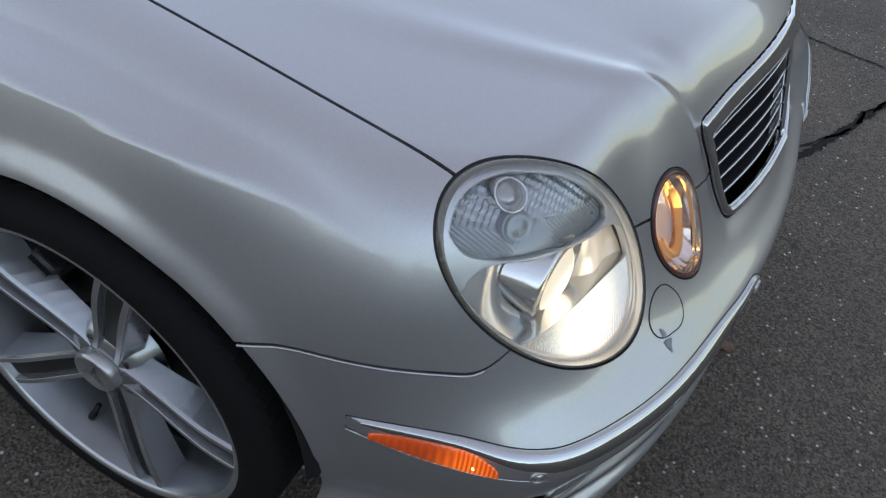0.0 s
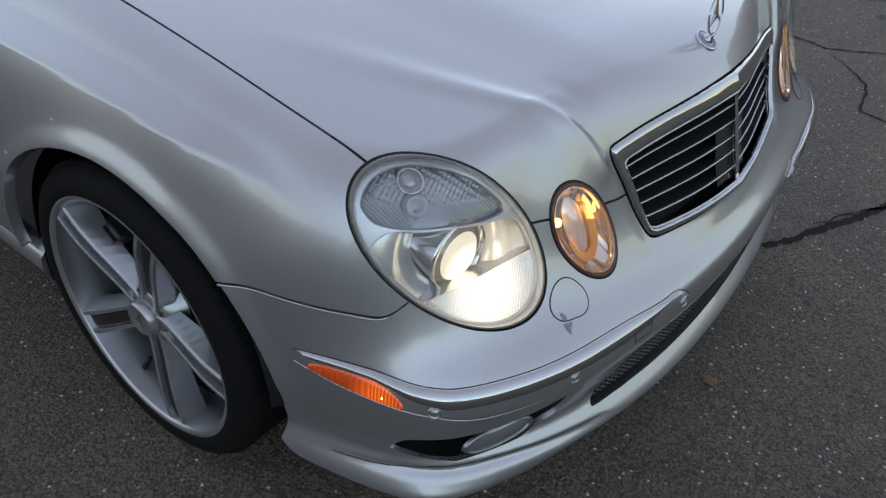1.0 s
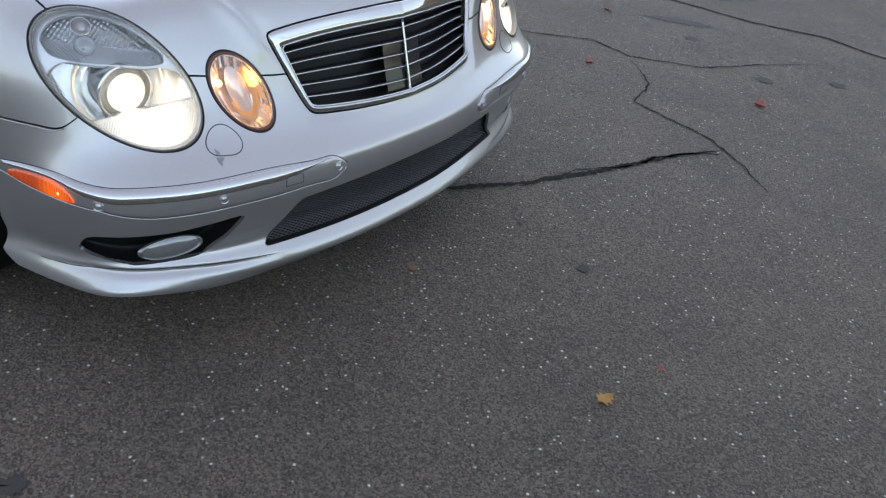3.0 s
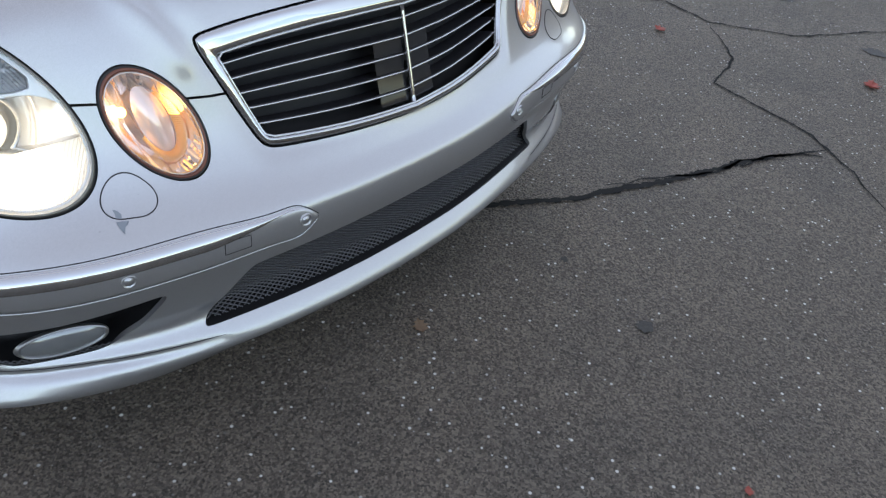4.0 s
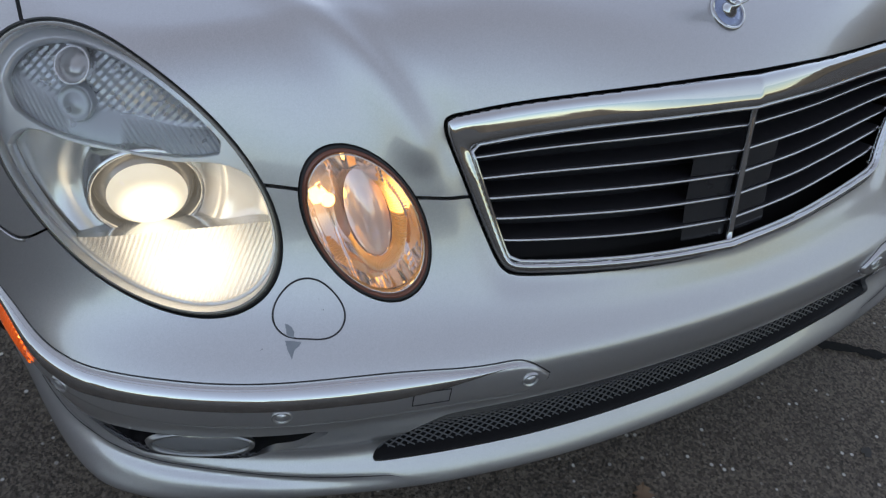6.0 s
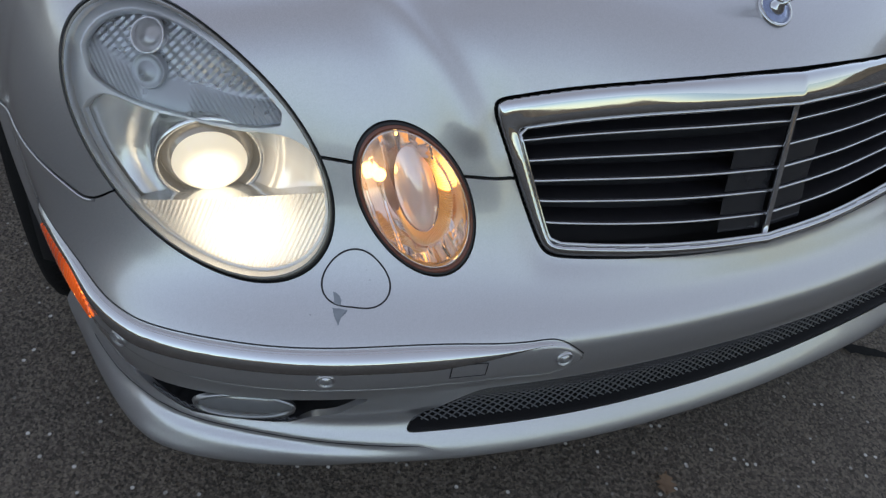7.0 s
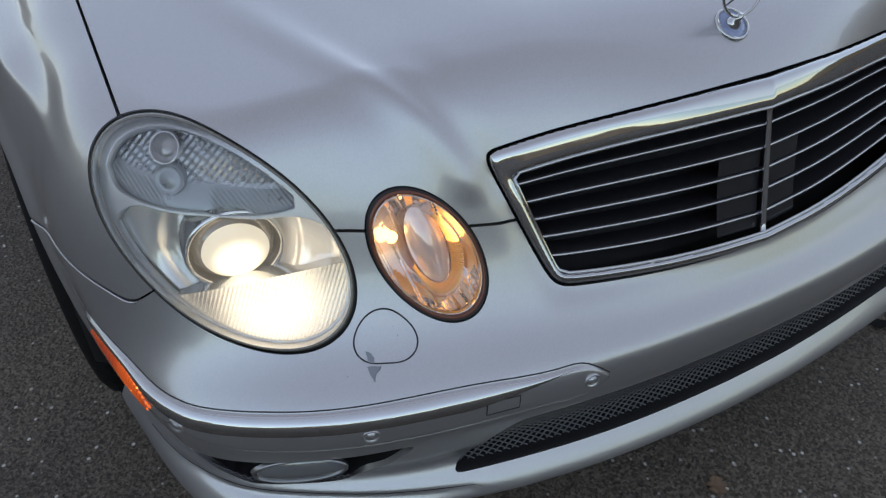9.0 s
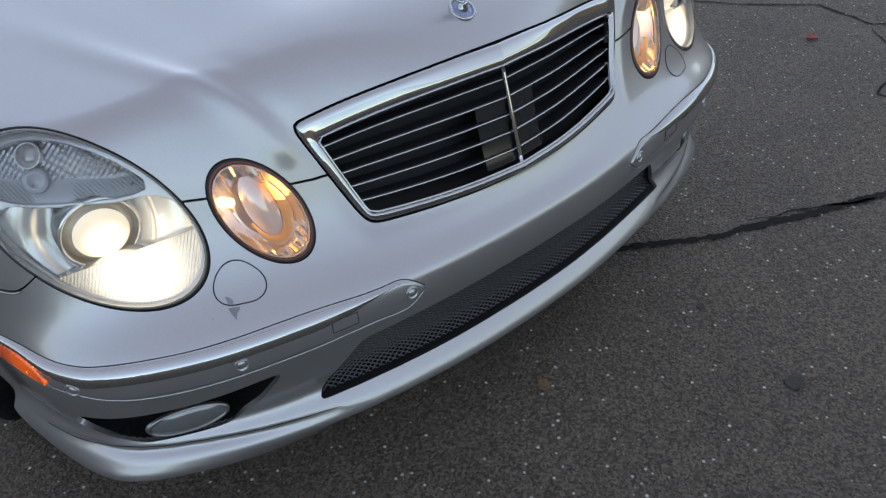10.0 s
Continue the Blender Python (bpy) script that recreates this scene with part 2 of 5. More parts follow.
# ---- the shape of the car's skin, in the car's own frame: x across, y back from the nose, z up ----
def spline(xs, ys):
    """Natural cubic spline through a few stations, straight beyond the ends."""
    xs, ys = np.array(xs, float), np.array(ys, float)
    k, h = len(xs), np.diff(xs)
    a, b = np.eye(k), np.zeros(k)
    for i in range(1, k - 1):
        a[i, i - 1:i + 2] = h[i - 1], 2 * (h[i - 1] + h[i]), h[i]
        b[i] = 6 * ((ys[i + 1] - ys[i]) / h[i] - (ys[i] - ys[i - 1]) / h[i - 1])
    m = np.linalg.solve(a, b)
    def value(x):
        x = np.asarray(x, float)
        c = np.clip(x, xs[0], xs[-1])
        i = np.clip(np.searchsorted(xs, c) - 1, 0, k - 2)
        u, v = (xs[i + 1] - c) / h[i], (c - xs[i]) / h[i]
        y = u * ys[i] + v * ys[i + 1] + ((u**3 - u) * m[i] + (v**3 - v) * m[i + 1]) * h[i] ** 2 / 6
        s0 = (ys[1] - ys[0]) / h[0] - h[0] * (2 * m[0] + m[1]) / 6
        s1 = (ys[-1] - ys[-2]) / h[-1] + h[-1] * (2 * m[-1] + m[-2]) / 6
        return y + np.minimum(x - xs[0], 0) * s0 + np.maximum(x - xs[-1], 0) * s1
    return value
def ease(x, lo, hi):
    t = np.clip((np.asarray(x, float) - lo) / (hi - lo), 0, 1)
    return t * t * (3 - 2 * t)

AXLE = 0.77
PLAN_X = [0, 0.16, 0.313, 0.46, 0.609, 0.73, 0.823, 0.867, 0.895, 0.917, 0.944]
PLAN_Y = [-0.060, -0.055, -0.039, -0.013, 0.022, 0.073, 0.141, 0.235, 0.36, 0.514, 0.77]
_ang = [math.atan2(a, AXLE - b) for a, b in zip(PLAN_X, PLAN_Y)]
_rad = [math.hypot(a, AXLE - b) for a, b in zip(PLAN_X, PLAN_Y)]
plan = spline([-_ang[1]] + _ang + [_ang[-1] + 0.3], [_rad[1]] + _rad + [_rad[-1] + 0.03])
front_in = spline([0.15, 0.175, 0.195, 0.208, 0.22, 0.235, 0.25, 0.268, 0.30, 0.34, 0.385, 0.42, 0.445, 0.461, 0.476, 0.493, 0.52, 0.553, 0.60, 0.65, 0.70, 0.78],
                  [0.046, 0.028, 0.009, 0.001, 0.003, 0.013, 0.026, 0.038, 0.032, 0.020, 0.006, 0.0, 0.001, 0.006, 0.020, 0.040, 0.069, 0.095, 0.122, 0.143, 0.165, 0.21])
side_in = spline([0.14, 0.17, 0.19, 0.21, 0.235, 0.25, 0.27, 0.30, 0.435, 0.56, 0.64, 0.70, 0.76, 0.85], [0.035, 0.014, 0.008, 0.010, 0.018, 0.024, 0.028, 0.023, 0.004, 0.0, 0.008, 0.028, 0.062, 0.14])
lip_flare = spline([0.15, 0.165, 0.18, 0.19, 0.205, 0.225, 0.236, 0.243, 0.25, 0.27, 0.29, 0.31], [-0.006, -0.003, 0.001, 0.006, 0.014, 0.017, 0.018, 0.010, 0.008, 0.008, 0.003, 0.0])
def lip_crease(a):
    return np.interp(a, [0.44, 0.47, 0.617, 0.75, 0.82, 0.884], [0.222, 0.231, 0.240, 0.250, 0.256, 0.240])
ridge = spline([-0.1, 0.075, 0.149, 0.3, 0.6, 1.0, 1.5], [0.615, 0.762, 0.815, 0.856, 0.904, 0.958, 1.0])
crest_at = spline([0.08, 0.14, 0.17, 0.20, 0.23, 0.29, 0.35, 0.60], [0.395, 0.440, 0.471, 0.495, 0.513, 0.540, 0.564, 0.655])
def top(a, y):
    # the raised middle of the hood widens from the grille back, with a shallow valley beside it
    edge = 0.36 + 0.10 * ease(y, 0.1, 1.2)
    mid = 1 - ease(a, edge - 0.09, edge + 0.09)
    crest = np.exp(-((a - crest_at(y)) / (0.016 + 0.05 * np.clip(y - 0.12, 0, 0.4))) ** 2) * ease(y, 0.07, 0.12) * (1 - ease(y, 0.22, 0.75))
    dip = np.exp(-((a - 0.405 - 0.3 * (y - 0.13)) / 0.022) ** 2) * (1 - ease(y, 0.13, 0.27))
    return ridge(y) - 0.13 * a * a + 0.008 * (mid - 0.75) * (1 - 0.5 * ease(y, 0.4, 1.3)) + 0.0055 * (2 - ease(y, 0.15, 0.26)) * crest - 0.0075 * dip
def outer(a, y):
    r = np.hypot(a, AXLE - y)
    ang = np.arctan2(a, AXLE - y)
    fwd = r - plan(ang)
    return np.where(y < AXLE, fwd, a - PLAN_X[-1] - 0.016 * (1 - np.exp(-np.maximum(y - AXLE, 0) / 0.16)))
shoulder = spline([0.20, 0.38, 0.45, 0.58, 0.75, 0.94, 1.15, 1.5], [0.690, 0.708, 0.722, 0.743, 0.763, 0.774, 0.780, 0.782])
def rim_gap(a, z):
    """How far outside the grille's surround: the sheet metal turns in towards it."""
    s = np.stack([z - 0.757 + 0.26 * np.maximum(a - 0.02, 0) ** 2, 0.531 + 0.10 * a * a - z, (a - 0.329 - (z - 0.545) * 0.385) * 0.93])
    return 0.008 * np.log(np.exp(np.clip(s / 0.008, -60, 60)).sum(0))
def skin(x, y, z, k=0.036):
    a = np.abs(x)
    w = ease(np.arctan2(a, np.maximum(AXLE - y, 1e-3)), 0.74, 1.20)
    p = outer(a, y) + front_in(z) * (1 - w) * (1 - 0.35 * ease(z, 0.47, 0.54) * np.exp(-(a / 0.3) ** 2)) + side_in(z) * w
    wheel = np.hypot(y - AXLE, z - 0.308)
    p = p - (0.009 * np.exp(-((wheel - 0.350) / 0.042) ** 2) + 0.004 * (1 - ease(wheel, 0.362, 0.402))) * ease(a, 0.6, 0.8)
    p = p + 0.010 * ease(z, 0.53, 0.68) * ease(y, 0.30, 0.45) * (1 - ease(y, 0.48, 0.62)) * ease(a, 0.6, 0.8)
    above = z - shoulder(y)
    p = p - 0.42 * np.maximum(side_in(np.minimum(z, shoulder(y))) - 0.003, 0) * ease(z, 0.56, 0.62) * (1 - ease(above, 0.0, 0.032)) * ease(y, 0.40, 0.60) * ease(a, 0.7, 0.8)
    p = p + (0.004 * ease(above, -0.003, 0.022) - 0.005 * ease(above, 0.024, 0.060)) * ease(y, 0.33, 0.47) * ease(a, 0.7, 0.8)
    off = a - crest_at(np.clip(y, 0.08, 0.6))
    nose = ease(z, 0.655, 0.70) * (1 - ease(z, 0.78, 0.84)) * (1 - ease(y, 0.22, 0.34))
    p = p + (0.0050 * np.exp(-((off + 0.036) / 0.018) ** 2) - 0.0048 * np.exp(-(off / 0.018) ** 2)) * nose
    p = p + lip_flare(np.minimum(z - lip_crease(a) + 0.240, 0.31)) * ease(a, 0.38, 0.66) * (1 - w)
    p = p + 0.006 * np.exp(-((rim_gap(a, z) - 0.002) / 0.016) ** 2) * (1 - ease(z, 0.66, 0.72))
    q = (z - top(a, y)) * 0.9
    h = np.maximum(k - np.abs(p - q), 0) / k
    return np.maximum(p, q) + h * h * k / 4


# ---- mesh tools ----
def linked(name, mesh, material, parent=None, label=""):
    ob = new(name, mesh)
    mesh.materials.append(material)
    if parent:
        ob.parent = parent
    return tagged(ob, label)


def fitted_to_view(verts, parent):
    """Shifts the car's far side up and forward to fit the camera's view."""
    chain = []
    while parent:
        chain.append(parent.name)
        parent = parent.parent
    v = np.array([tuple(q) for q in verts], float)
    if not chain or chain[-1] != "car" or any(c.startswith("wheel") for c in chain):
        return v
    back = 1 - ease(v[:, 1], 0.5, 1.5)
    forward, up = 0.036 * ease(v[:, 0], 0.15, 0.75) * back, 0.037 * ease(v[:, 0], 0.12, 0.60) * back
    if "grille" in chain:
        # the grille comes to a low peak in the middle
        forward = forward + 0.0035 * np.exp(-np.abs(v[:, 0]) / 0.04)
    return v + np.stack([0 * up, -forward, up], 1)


def shaped(name, verts, faces, material, parent=None, label="", normals=None, flat=False):
    mesh = bpy.data.meshes.new(name)
    verts = fitted_to_view(verts, parent)
    mesh.from_pydata([tuple(map(float, v)) for v in verts], [], [tuple(map(int, f)) for f in faces])
    mesh.validate()
    mesh.update()
    if not flat:
        mesh.shade_smooth()
    if normals is not None and len(mesh.vertices) == len(verts):
        mesh.normals_split_custom_set_from_vertices([tuple(map(float, n)) for n in normals])
    return linked(name, mesh, material, parent, label)


def part(name, bm, material, parent, label="", smooth=40):
    bmesh.ops.recalc_face_normals(bm, faces=bm.faces[:])
    mesh = bpy.data.meshes.new(name)
    bm.to_mesh(mesh)
    bm.free()
    mesh.shade_smooth()
    mesh.set_sharp_from_angle(angle=radians(smooth))
    return linked(name, mesh, material, parent, label)


def grid_faces(n, m, wrap=False):
    i, j = np.meshgrid(np.arange(n - 1), np.arange(m if wrap else m - 1), indexing="ij")
    k = (j + 1) % m
    return np.stack([i * m + j, (i + 1) * m + j, (i + 1) * m + k, i * m + k], -1).reshape(-1, 4).tolist()


def clip(verts, faces, field):
    """Keeps the part of the mesh where field is positive."""
    val = field(verts)
    val = np.where(np.abs(val) < 2e-5, 2e-5, val)
    keep, extra, cache = [], [], {}
    n = len(verts)
    for f in faces:
        s = [val[i] > 0 for i in f]
        if all(s):
            keep.append(tuple(f))
        elif any(s):
            poly = []
            for k, i in enumerate(f):
                j = f[(k + 1) % len(f)]
                if val[i] > 0:
                    poly.append(i)
                if (val[i] > 0) != (val[j] > 0):
                    key = (min(i, j), max(i, j))
                    if key not in cache:
                        t = val[key[0]] / (val[key[0]] - val[key[1]])
                        extra.append(verts[key[0]] + t * (verts[key[1]] - verts[key[0]]))
                        cache[key] = n + len(extra) - 1
                    poly.append(cache[key])
            if len(poly) > 2:
                keep.append(tuple(poly))
    allv = np.vstack([verts, np.array(extra)]) if extra else verts
    used = sorted({i for f in keep for i in f})
    at = {o: k for k, o in enumerate(used)}
    return allv[used], [tuple(at[i] for i in f) for f in keep]


def skin_normal(v):
    e = 2e-3
    x, y, z = v.T
    g = np.stack([skin(x + e, y, z) - skin(x - e, y, z), skin(x, y + e, z) - skin(x, y - e, z), skin(x, y, z + e) - skin(x, y, z - e)], 1)
    return g / (np.linalg.norm(g, axis=1)[:, None] + 1e-9)


def onto(start, way, reach, rounds=24):
    """Runs from start (outside) along way until it meets the skin."""
    lo, hi = np.zeros(len(start)), np.full(len(start), reach)
    for _ in range(rounds):
        mid = (lo + hi) / 2
        p = start + mid[:, None] * way
        out = skin(*p.T) > 0
        lo, hi = np.where(out, mid, lo), np.where(out, hi, mid)
    return start + hi[:, None] * way


def edged(verts, faces, depth):
    """Rolls the open edges of a panel inwards, as the folded edge of sheet metal."""
    count = {}
    for f in faces:
        for k, i in enumerate(f):
            e = (i, f[(k + 1) % len(f)])
            count[e] = 1
    border = [e for e in count if (e[1], e[0]) not in count]
    nor = skin_normal(verts)
    idx = sorted({i for e in border for i in e})
    at = {o: len(verts) + k for k, o in enumerate(idx)}
    more = verts[idx] - depth * nor[idx]
    # a second copy of the edge keeps the fold crisp
    top = {o: len(verts) + len(idx) + k for k, o in enumerate(idx)}
    v = np.vstack([verts, more, verts[idx]])
    nn = np.vstack([nor, nor[idx], nor[idx]])
    f = list(faces) + [(top[b], top[a], at[a], at[b]) for a, b in border]
    return v, f, nn


def outward(verts, faces):
    """Turns the faces so that they look out of the skin."""
    some = faces[:: max(1, len(faces) // 200)]
    c = np.array([np.cross(verts[f[1]] - verts[f[0]], verts[f[2]] - verts[f[0]]) for f in some])
    if (c * skin_normal(np.array([verts[f[0]] for f in some]))).sum() < 0:
        return [tuple(f)[::-1] for f in faces]
    return [tuple(f) for f in faces]


def panel(name, verts, faces, fields, material, parent, label="", depth=0.022):
    for field in fields:
        verts, faces = clip(verts, faces, field)
    faces = outward(verts, faces)
    v, f, nn = edged(verts, faces, depth)
    mesh_nor = nn.copy()
    k = len(verts)
    mesh = bpy.data.meshes.new(name)
    mesh.from_pydata(fitted_to_view(v, parent).tolist(), [], f)
    mesh.update()
    mesh.shade_smooth()
    mesh.normals_split_custom_set_from_vertices([tuple(q) if i < k else (0, 0, 0) for i, q in enumerate(mesh_nor.tolist())])
    return linked(name, mesh, material, parent, label)


def lathe(rings, n=64, centre=(0, 0, 0)):
    """Turned about the x axis: rings of (x, radius)."""
    a = np.linspace(0, 2 * np.pi, n, endpoint=False)
    v = np.array([(x, r * math.cos(t), r * math.sin(t)) for x, r in rings for t in a]) + np.array(centre)
    return v, grid_faces(len(rings), n, True)


def sweep(path, radius, n=8, closed=False, squash=1.0):
    """A tube along a path; squash flattens it along z."""
    path = np.array(path, float)
    d = np.gradient(path, axis=0) if not closed else np.roll(path, -1, 0) - np.roll(path, 1, 0)
    d /= np.linalg.norm(d, axis=1)[:, None]
    up = np.array([0, 0, 1.0])
    s = np.cross(d, up)
    bad = np.linalg.norm(s, axis=1) < 1e-3
    s[bad] = (1, 0, 0)
    s /= np.linalg.norm(s, axis=1)[:, None]
    t = np.cross(s, d)
    rad = np.broadcast_to(np.asarray(radius, float), (len(path),))
    a = np.linspace(0, 2 * np.pi, n, endpoint=False)
    v = path[:, None] + rad[:, None, None] * (np.cos(a)[None, :, None] * s[:, None] + squash * np.sin(a)[None, :, None] * t[:, None])
    f = grid_faces(len(path), n, True)
    v = v.reshape(-1, 3)
    if closed:
        m = len(path)
        f += [((m - 1) * n + j, j, (j + 1) % n, (m - 1) * n + (j + 1) % n) for j in range(n)]
    else:
        f += [tuple(range(n))[::-1], tuple(range(len(v) - n, len(v)))]
    return v, f


# ---- lamps' outlines on the skin: an oval seen along its own axis ----
class Oval:
    def __init__(self, centre, normal, long, short, tilt):
        self.c, self.n = np.array(centre), np.array(normal) / np.linalg.norm(normal)
        u = np.cross((0, 0, 1), self.n)
        self.u = u / np.linalg.norm(u) * np.sign(u[0])
        v = np.cross(self.n, self.u)
        self.v = v * np.sign(v[2])
        t = radians(tilt)
        self.long, self.short, self.ct, self.st = long, short, math.cos(t), math.sin(t)

    def flat(self, p):
        q = p - self.c
        return q @ self.u, q @ self.v

    def level(self, uu, vv):
        a, b = uu * self.ct + vv * self.st, vv * self.ct - uu * self.st
        return np.hypot(a / self.long, b / self.short)

    def field(self, gap=0.0):
        """Positive outside, on either side of the car."""
        def f(p):
            q = np.stack([-np.abs(p[:, 0]), p[:, 1], p[:, 2]], 1)
            return (self.level(*self.flat(q)) - 1) * self.short - gap
        return f

    def edge(self, k, n=96):
        a = np.linspace(0, 2 * np.pi, n, endpoint=False)
        x, y = k * self.long * np.cos(a), k * self.short * np.sin(a)
        return x * self.ct - y * self.st, x * self.st + y * self.ct

    def at(self, uu, vv, lift):
        """Points of the skin under (uu, vv), lifted along the lamp's axis."""
        uu, vv = np.asarray(uu, float).ravel(), np.asarray(vv, float).ravel()
        start = self.c + uu[:, None] * self.u + vv[:, None] * self.v + 0.12 * self.n
        p = onto(start, np.broadcast_to(-self.n, start.shape), 0.3)
        return p + np.broadcast_to(np.asarray(lift, float), uu.shape)[:, None] * self.n

    def disc(self, rings, n, k0, k1, lift):
        """A sheet between the scales k0 and k1 of the outline; lift(level, u, v)."""
        ks = np.linspace(k0, k1, rings)
        uv = [self.edge(k, n) for k in ks]
        uu, vv = np.concatenate([a for a, _ in uv]), np.concatenate([b for _, b in uv])
        return self.at(uu, vv, lift(np.repeat(ks, n), uu, vv)), grid_faces(rings, n, True), uu, vv


HEAD = Oval((-0.708, 0.2097, 0.650), (-0.42, -0.795, 0.437), 0.1805, 0.106, 138.3)
BLINK = Oval((-0.4845, 0.1055, 0.6118), (-0.21, -0.893, 0.398), 0.0985, 0.0595, -59.0)


def mirrored(v):
    return v * np.array((-1, 1, 1))


def both_sides(make):
    for s in (1, -1):
        make(lambda v, s=s: np.asarray(v, float) * np.array((s, 1, 1)), (lambda f: [tuple(g) for g in f]) if s == 1 else (lambda f: [tuple(g)[::-1] for g in f]))


# ---- ground ----
def ground_sheet():
    bm = bmesh.new()
    rings = [0.0, 3.0, 8.0, 30.0, 120.0, 600.0, 2500.0]
    rows = []
    for r in rings[1:]:
        rows.append([bm.verts.new((r * math.cos(a), r * math.sin(a), 0)) for a in np.linspace(0, 2 * np.pi, 48, endpoint=False)])
    c = bm.verts.new((0, 0, 0))
    for k in range(48):
        bm.faces.new((c, rows[0][k], rows[0][(k + 1) % 48]))
        for a, b in zip(rows, rows[1:]):
            bm.faces.new((a[k], b[k], b[(k + 1) % 48], a[(k + 1) % 48]))
    return part("ground", bm, ASPHALT, None)


ground = tagged(ground_sheet(), "worn grey asphalt with pale stone chips", "ground", kind="structure")

# ---- the car ----
car = new("car")
PIVOT = Vector((-0.6, 0, 0.4))
LEAN = Matrix.Translation(PIVOT) @ Matrix.Rotation(radians(1.5), 4, "Y") @ Matrix.Translation(-PIVOT)
car.matrix_basis = LEAN
tagged(car, "silver sedan with its headlights and amber blinkers lit, parked on asphalt", "car")

HUB = (0.77, 0.308)
seam = spline([0.20, 0.222, 0.235, 0.265, 0.33, 0.416, 0.516], [0.62, 0.590, 0.573, 0.565, 0.567, 0.563, 0.547])


def nose_line(a):
    return 0.632 + 0.10 * (a - 0.364)


def arch(gap):
    return lambda p: np.hypot(p[:, 1] - HUB[0], p[:, 2] - HUB[1]) - 0.361 - gap


def rounded(sides, soft):
    """The inside of a many-sided outline in (a, b), as a soft minimum of its sides; sides: (nx, ny, d)."""
    def f(a, b):
        s = np.stack([nx * a + ny * b - d for nx, ny, d in sides])
        return -soft * np.log(np.exp(np.clip(s / soft, -60, 60)).sum(0))
    return f


def grille_inside(p, grow=0.0):
    return grow - rim_gap(np.abs(p[:, 0]), p[:, 2])


def mesh_inside(p):
    a, z = np.abs(p[:, 0]), p[:, 2]
    k = 0.004
    s = np.stack([z - 0.362 - 0.02 * (1 - (a / 0.45) ** 2), 0.249 - z, (a - 0.488 + (z - 0.252) * 0.75) * 0.8])
    return -k * np.log(np.exp(np.clip(s / k, -60, 60)).sum(0))


def fog_inside(p):
    a, z = np.abs(p[:, 0]), p[:, 2]
    k = 0.011
    s = np.stack([z - 0.350 - 0.13 * np.maximum(0.70 - a, 0), 0.261 + 0.30 * np.maximum(a - 0.76, 0) - z, (0.545 - a + (0.36 - z) * 0.75) * 0.8, a - 0.836])
    return -k * np.log(np.exp(np.clip(s / k, -60, 60)).sum(0))


# hood
xs, ys = np.meshgrid(np.linspace(-0.79, 0.79, 250), np.concatenate([np.linspace(-0.05, 0.24, 150), np.linspace(0.244, 0.5, 60), np.linspace(0.508, 1.42, 80)]), indexing="ij")
start = np.stack([xs.ravel(), ys.ravel(), np.full(xs.size, 1.25)], 1)
hood_v = onto(start, np.broadcast_to(np.array((0, 0, -1.0)), start.shape), 0.80)
hood_f = grid_faces(*xs.shape)
panel("hood", hood_v, hood_f, [
    lambda p: 0.774 - np.abs(p[:, 0]), lambda p: p[:, 2] - nose_line(np.abs(p[:, 0])) - 0.002, lambda p: 1.38 - p[:, 1] - 0.12 * np.abs(p[:, 0]) ** 2,
    HEAD.field(0.004), BLINK.field(0.003), lambda p: -grille_inside(p, 0.0025)], PAINT, car)

# bumper
an, zs = np.meshgrid(np.linspace(-1.36, 1.36, 400), np.linspace(0.165, 0.70, 150), indexing="ij")
way = np.stack([-np.sin(an).ravel(), np.cos(an).ravel(), np.zeros(an.size)], 1)
start = np.stack([np.zeros(an.size), np.full(an.size, AXLE), zs.ravel()], 1) - 1.25 * way
bump_v = onto(start, way, 1.0)
bump_f = grid_faces(*an.shape)
panel("bumper", bump_v, bump_f, [
    lambda p: np.where(np.abs(p[:, 0]) > 0.70, seam(p[:, 1]), nose_line(np.abs(p[:, 0]))) - p[:, 2] - 0.002,
    lambda p: p[:, 2] - 0.174 - 0.024 * ease(np.abs(p[:, 0]), 0.58, 0.80) - 0.045 * ease(p[:, 1], 0.355, 0.432) ** 2 - 0.020 * (1 - ease(np.abs(p[:, 0]), 0.15, 0.45)), arch(0.004), HEAD.field(0.004), BLINK.field(0.003), lambda p: -grille_inside(p, 0.0025), lambda p: -mesh_inside(p), lambda p: -fog_inside(p)], PAINT, car, depth=0.009)

# fenders
yy, th = np.meshgrid(np.concatenate([np.linspace(0.15, 0.5, 80), np.linspace(0.505, 1.32, 110)]), np.linspace(radians(-42), radians(75), 130), indexing="ij")
for side in (-1, 1):
    way = np.stack([-side * np.cos(th).ravel(), np.zeros(th.size), -np.sin(th).ravel()], 1)
    start = np.stack([np.full(th.size, side * 0.42), yy.ravel(), np.full(th.size, 0.52)], 1) - 0.75 * way
    v = onto(start, way, 0.72)
    f = grid_faces(*yy.shape)
    if side == 1:
        f = [g[::-1] for g in f]
    panel("fender", v, f, [
        lambda p: np.abs(p[:, 0]) - 0.778, lambda p: np.where(p[:, 1] < 0.62, p[:, 2] - seam(p[:, 1]) - 0.002, p[:, 2] - 0.318), arch(0.0),
        lambda p: 1.285 - p[:, 1], HEAD.field(0.004)], PAINT, car)


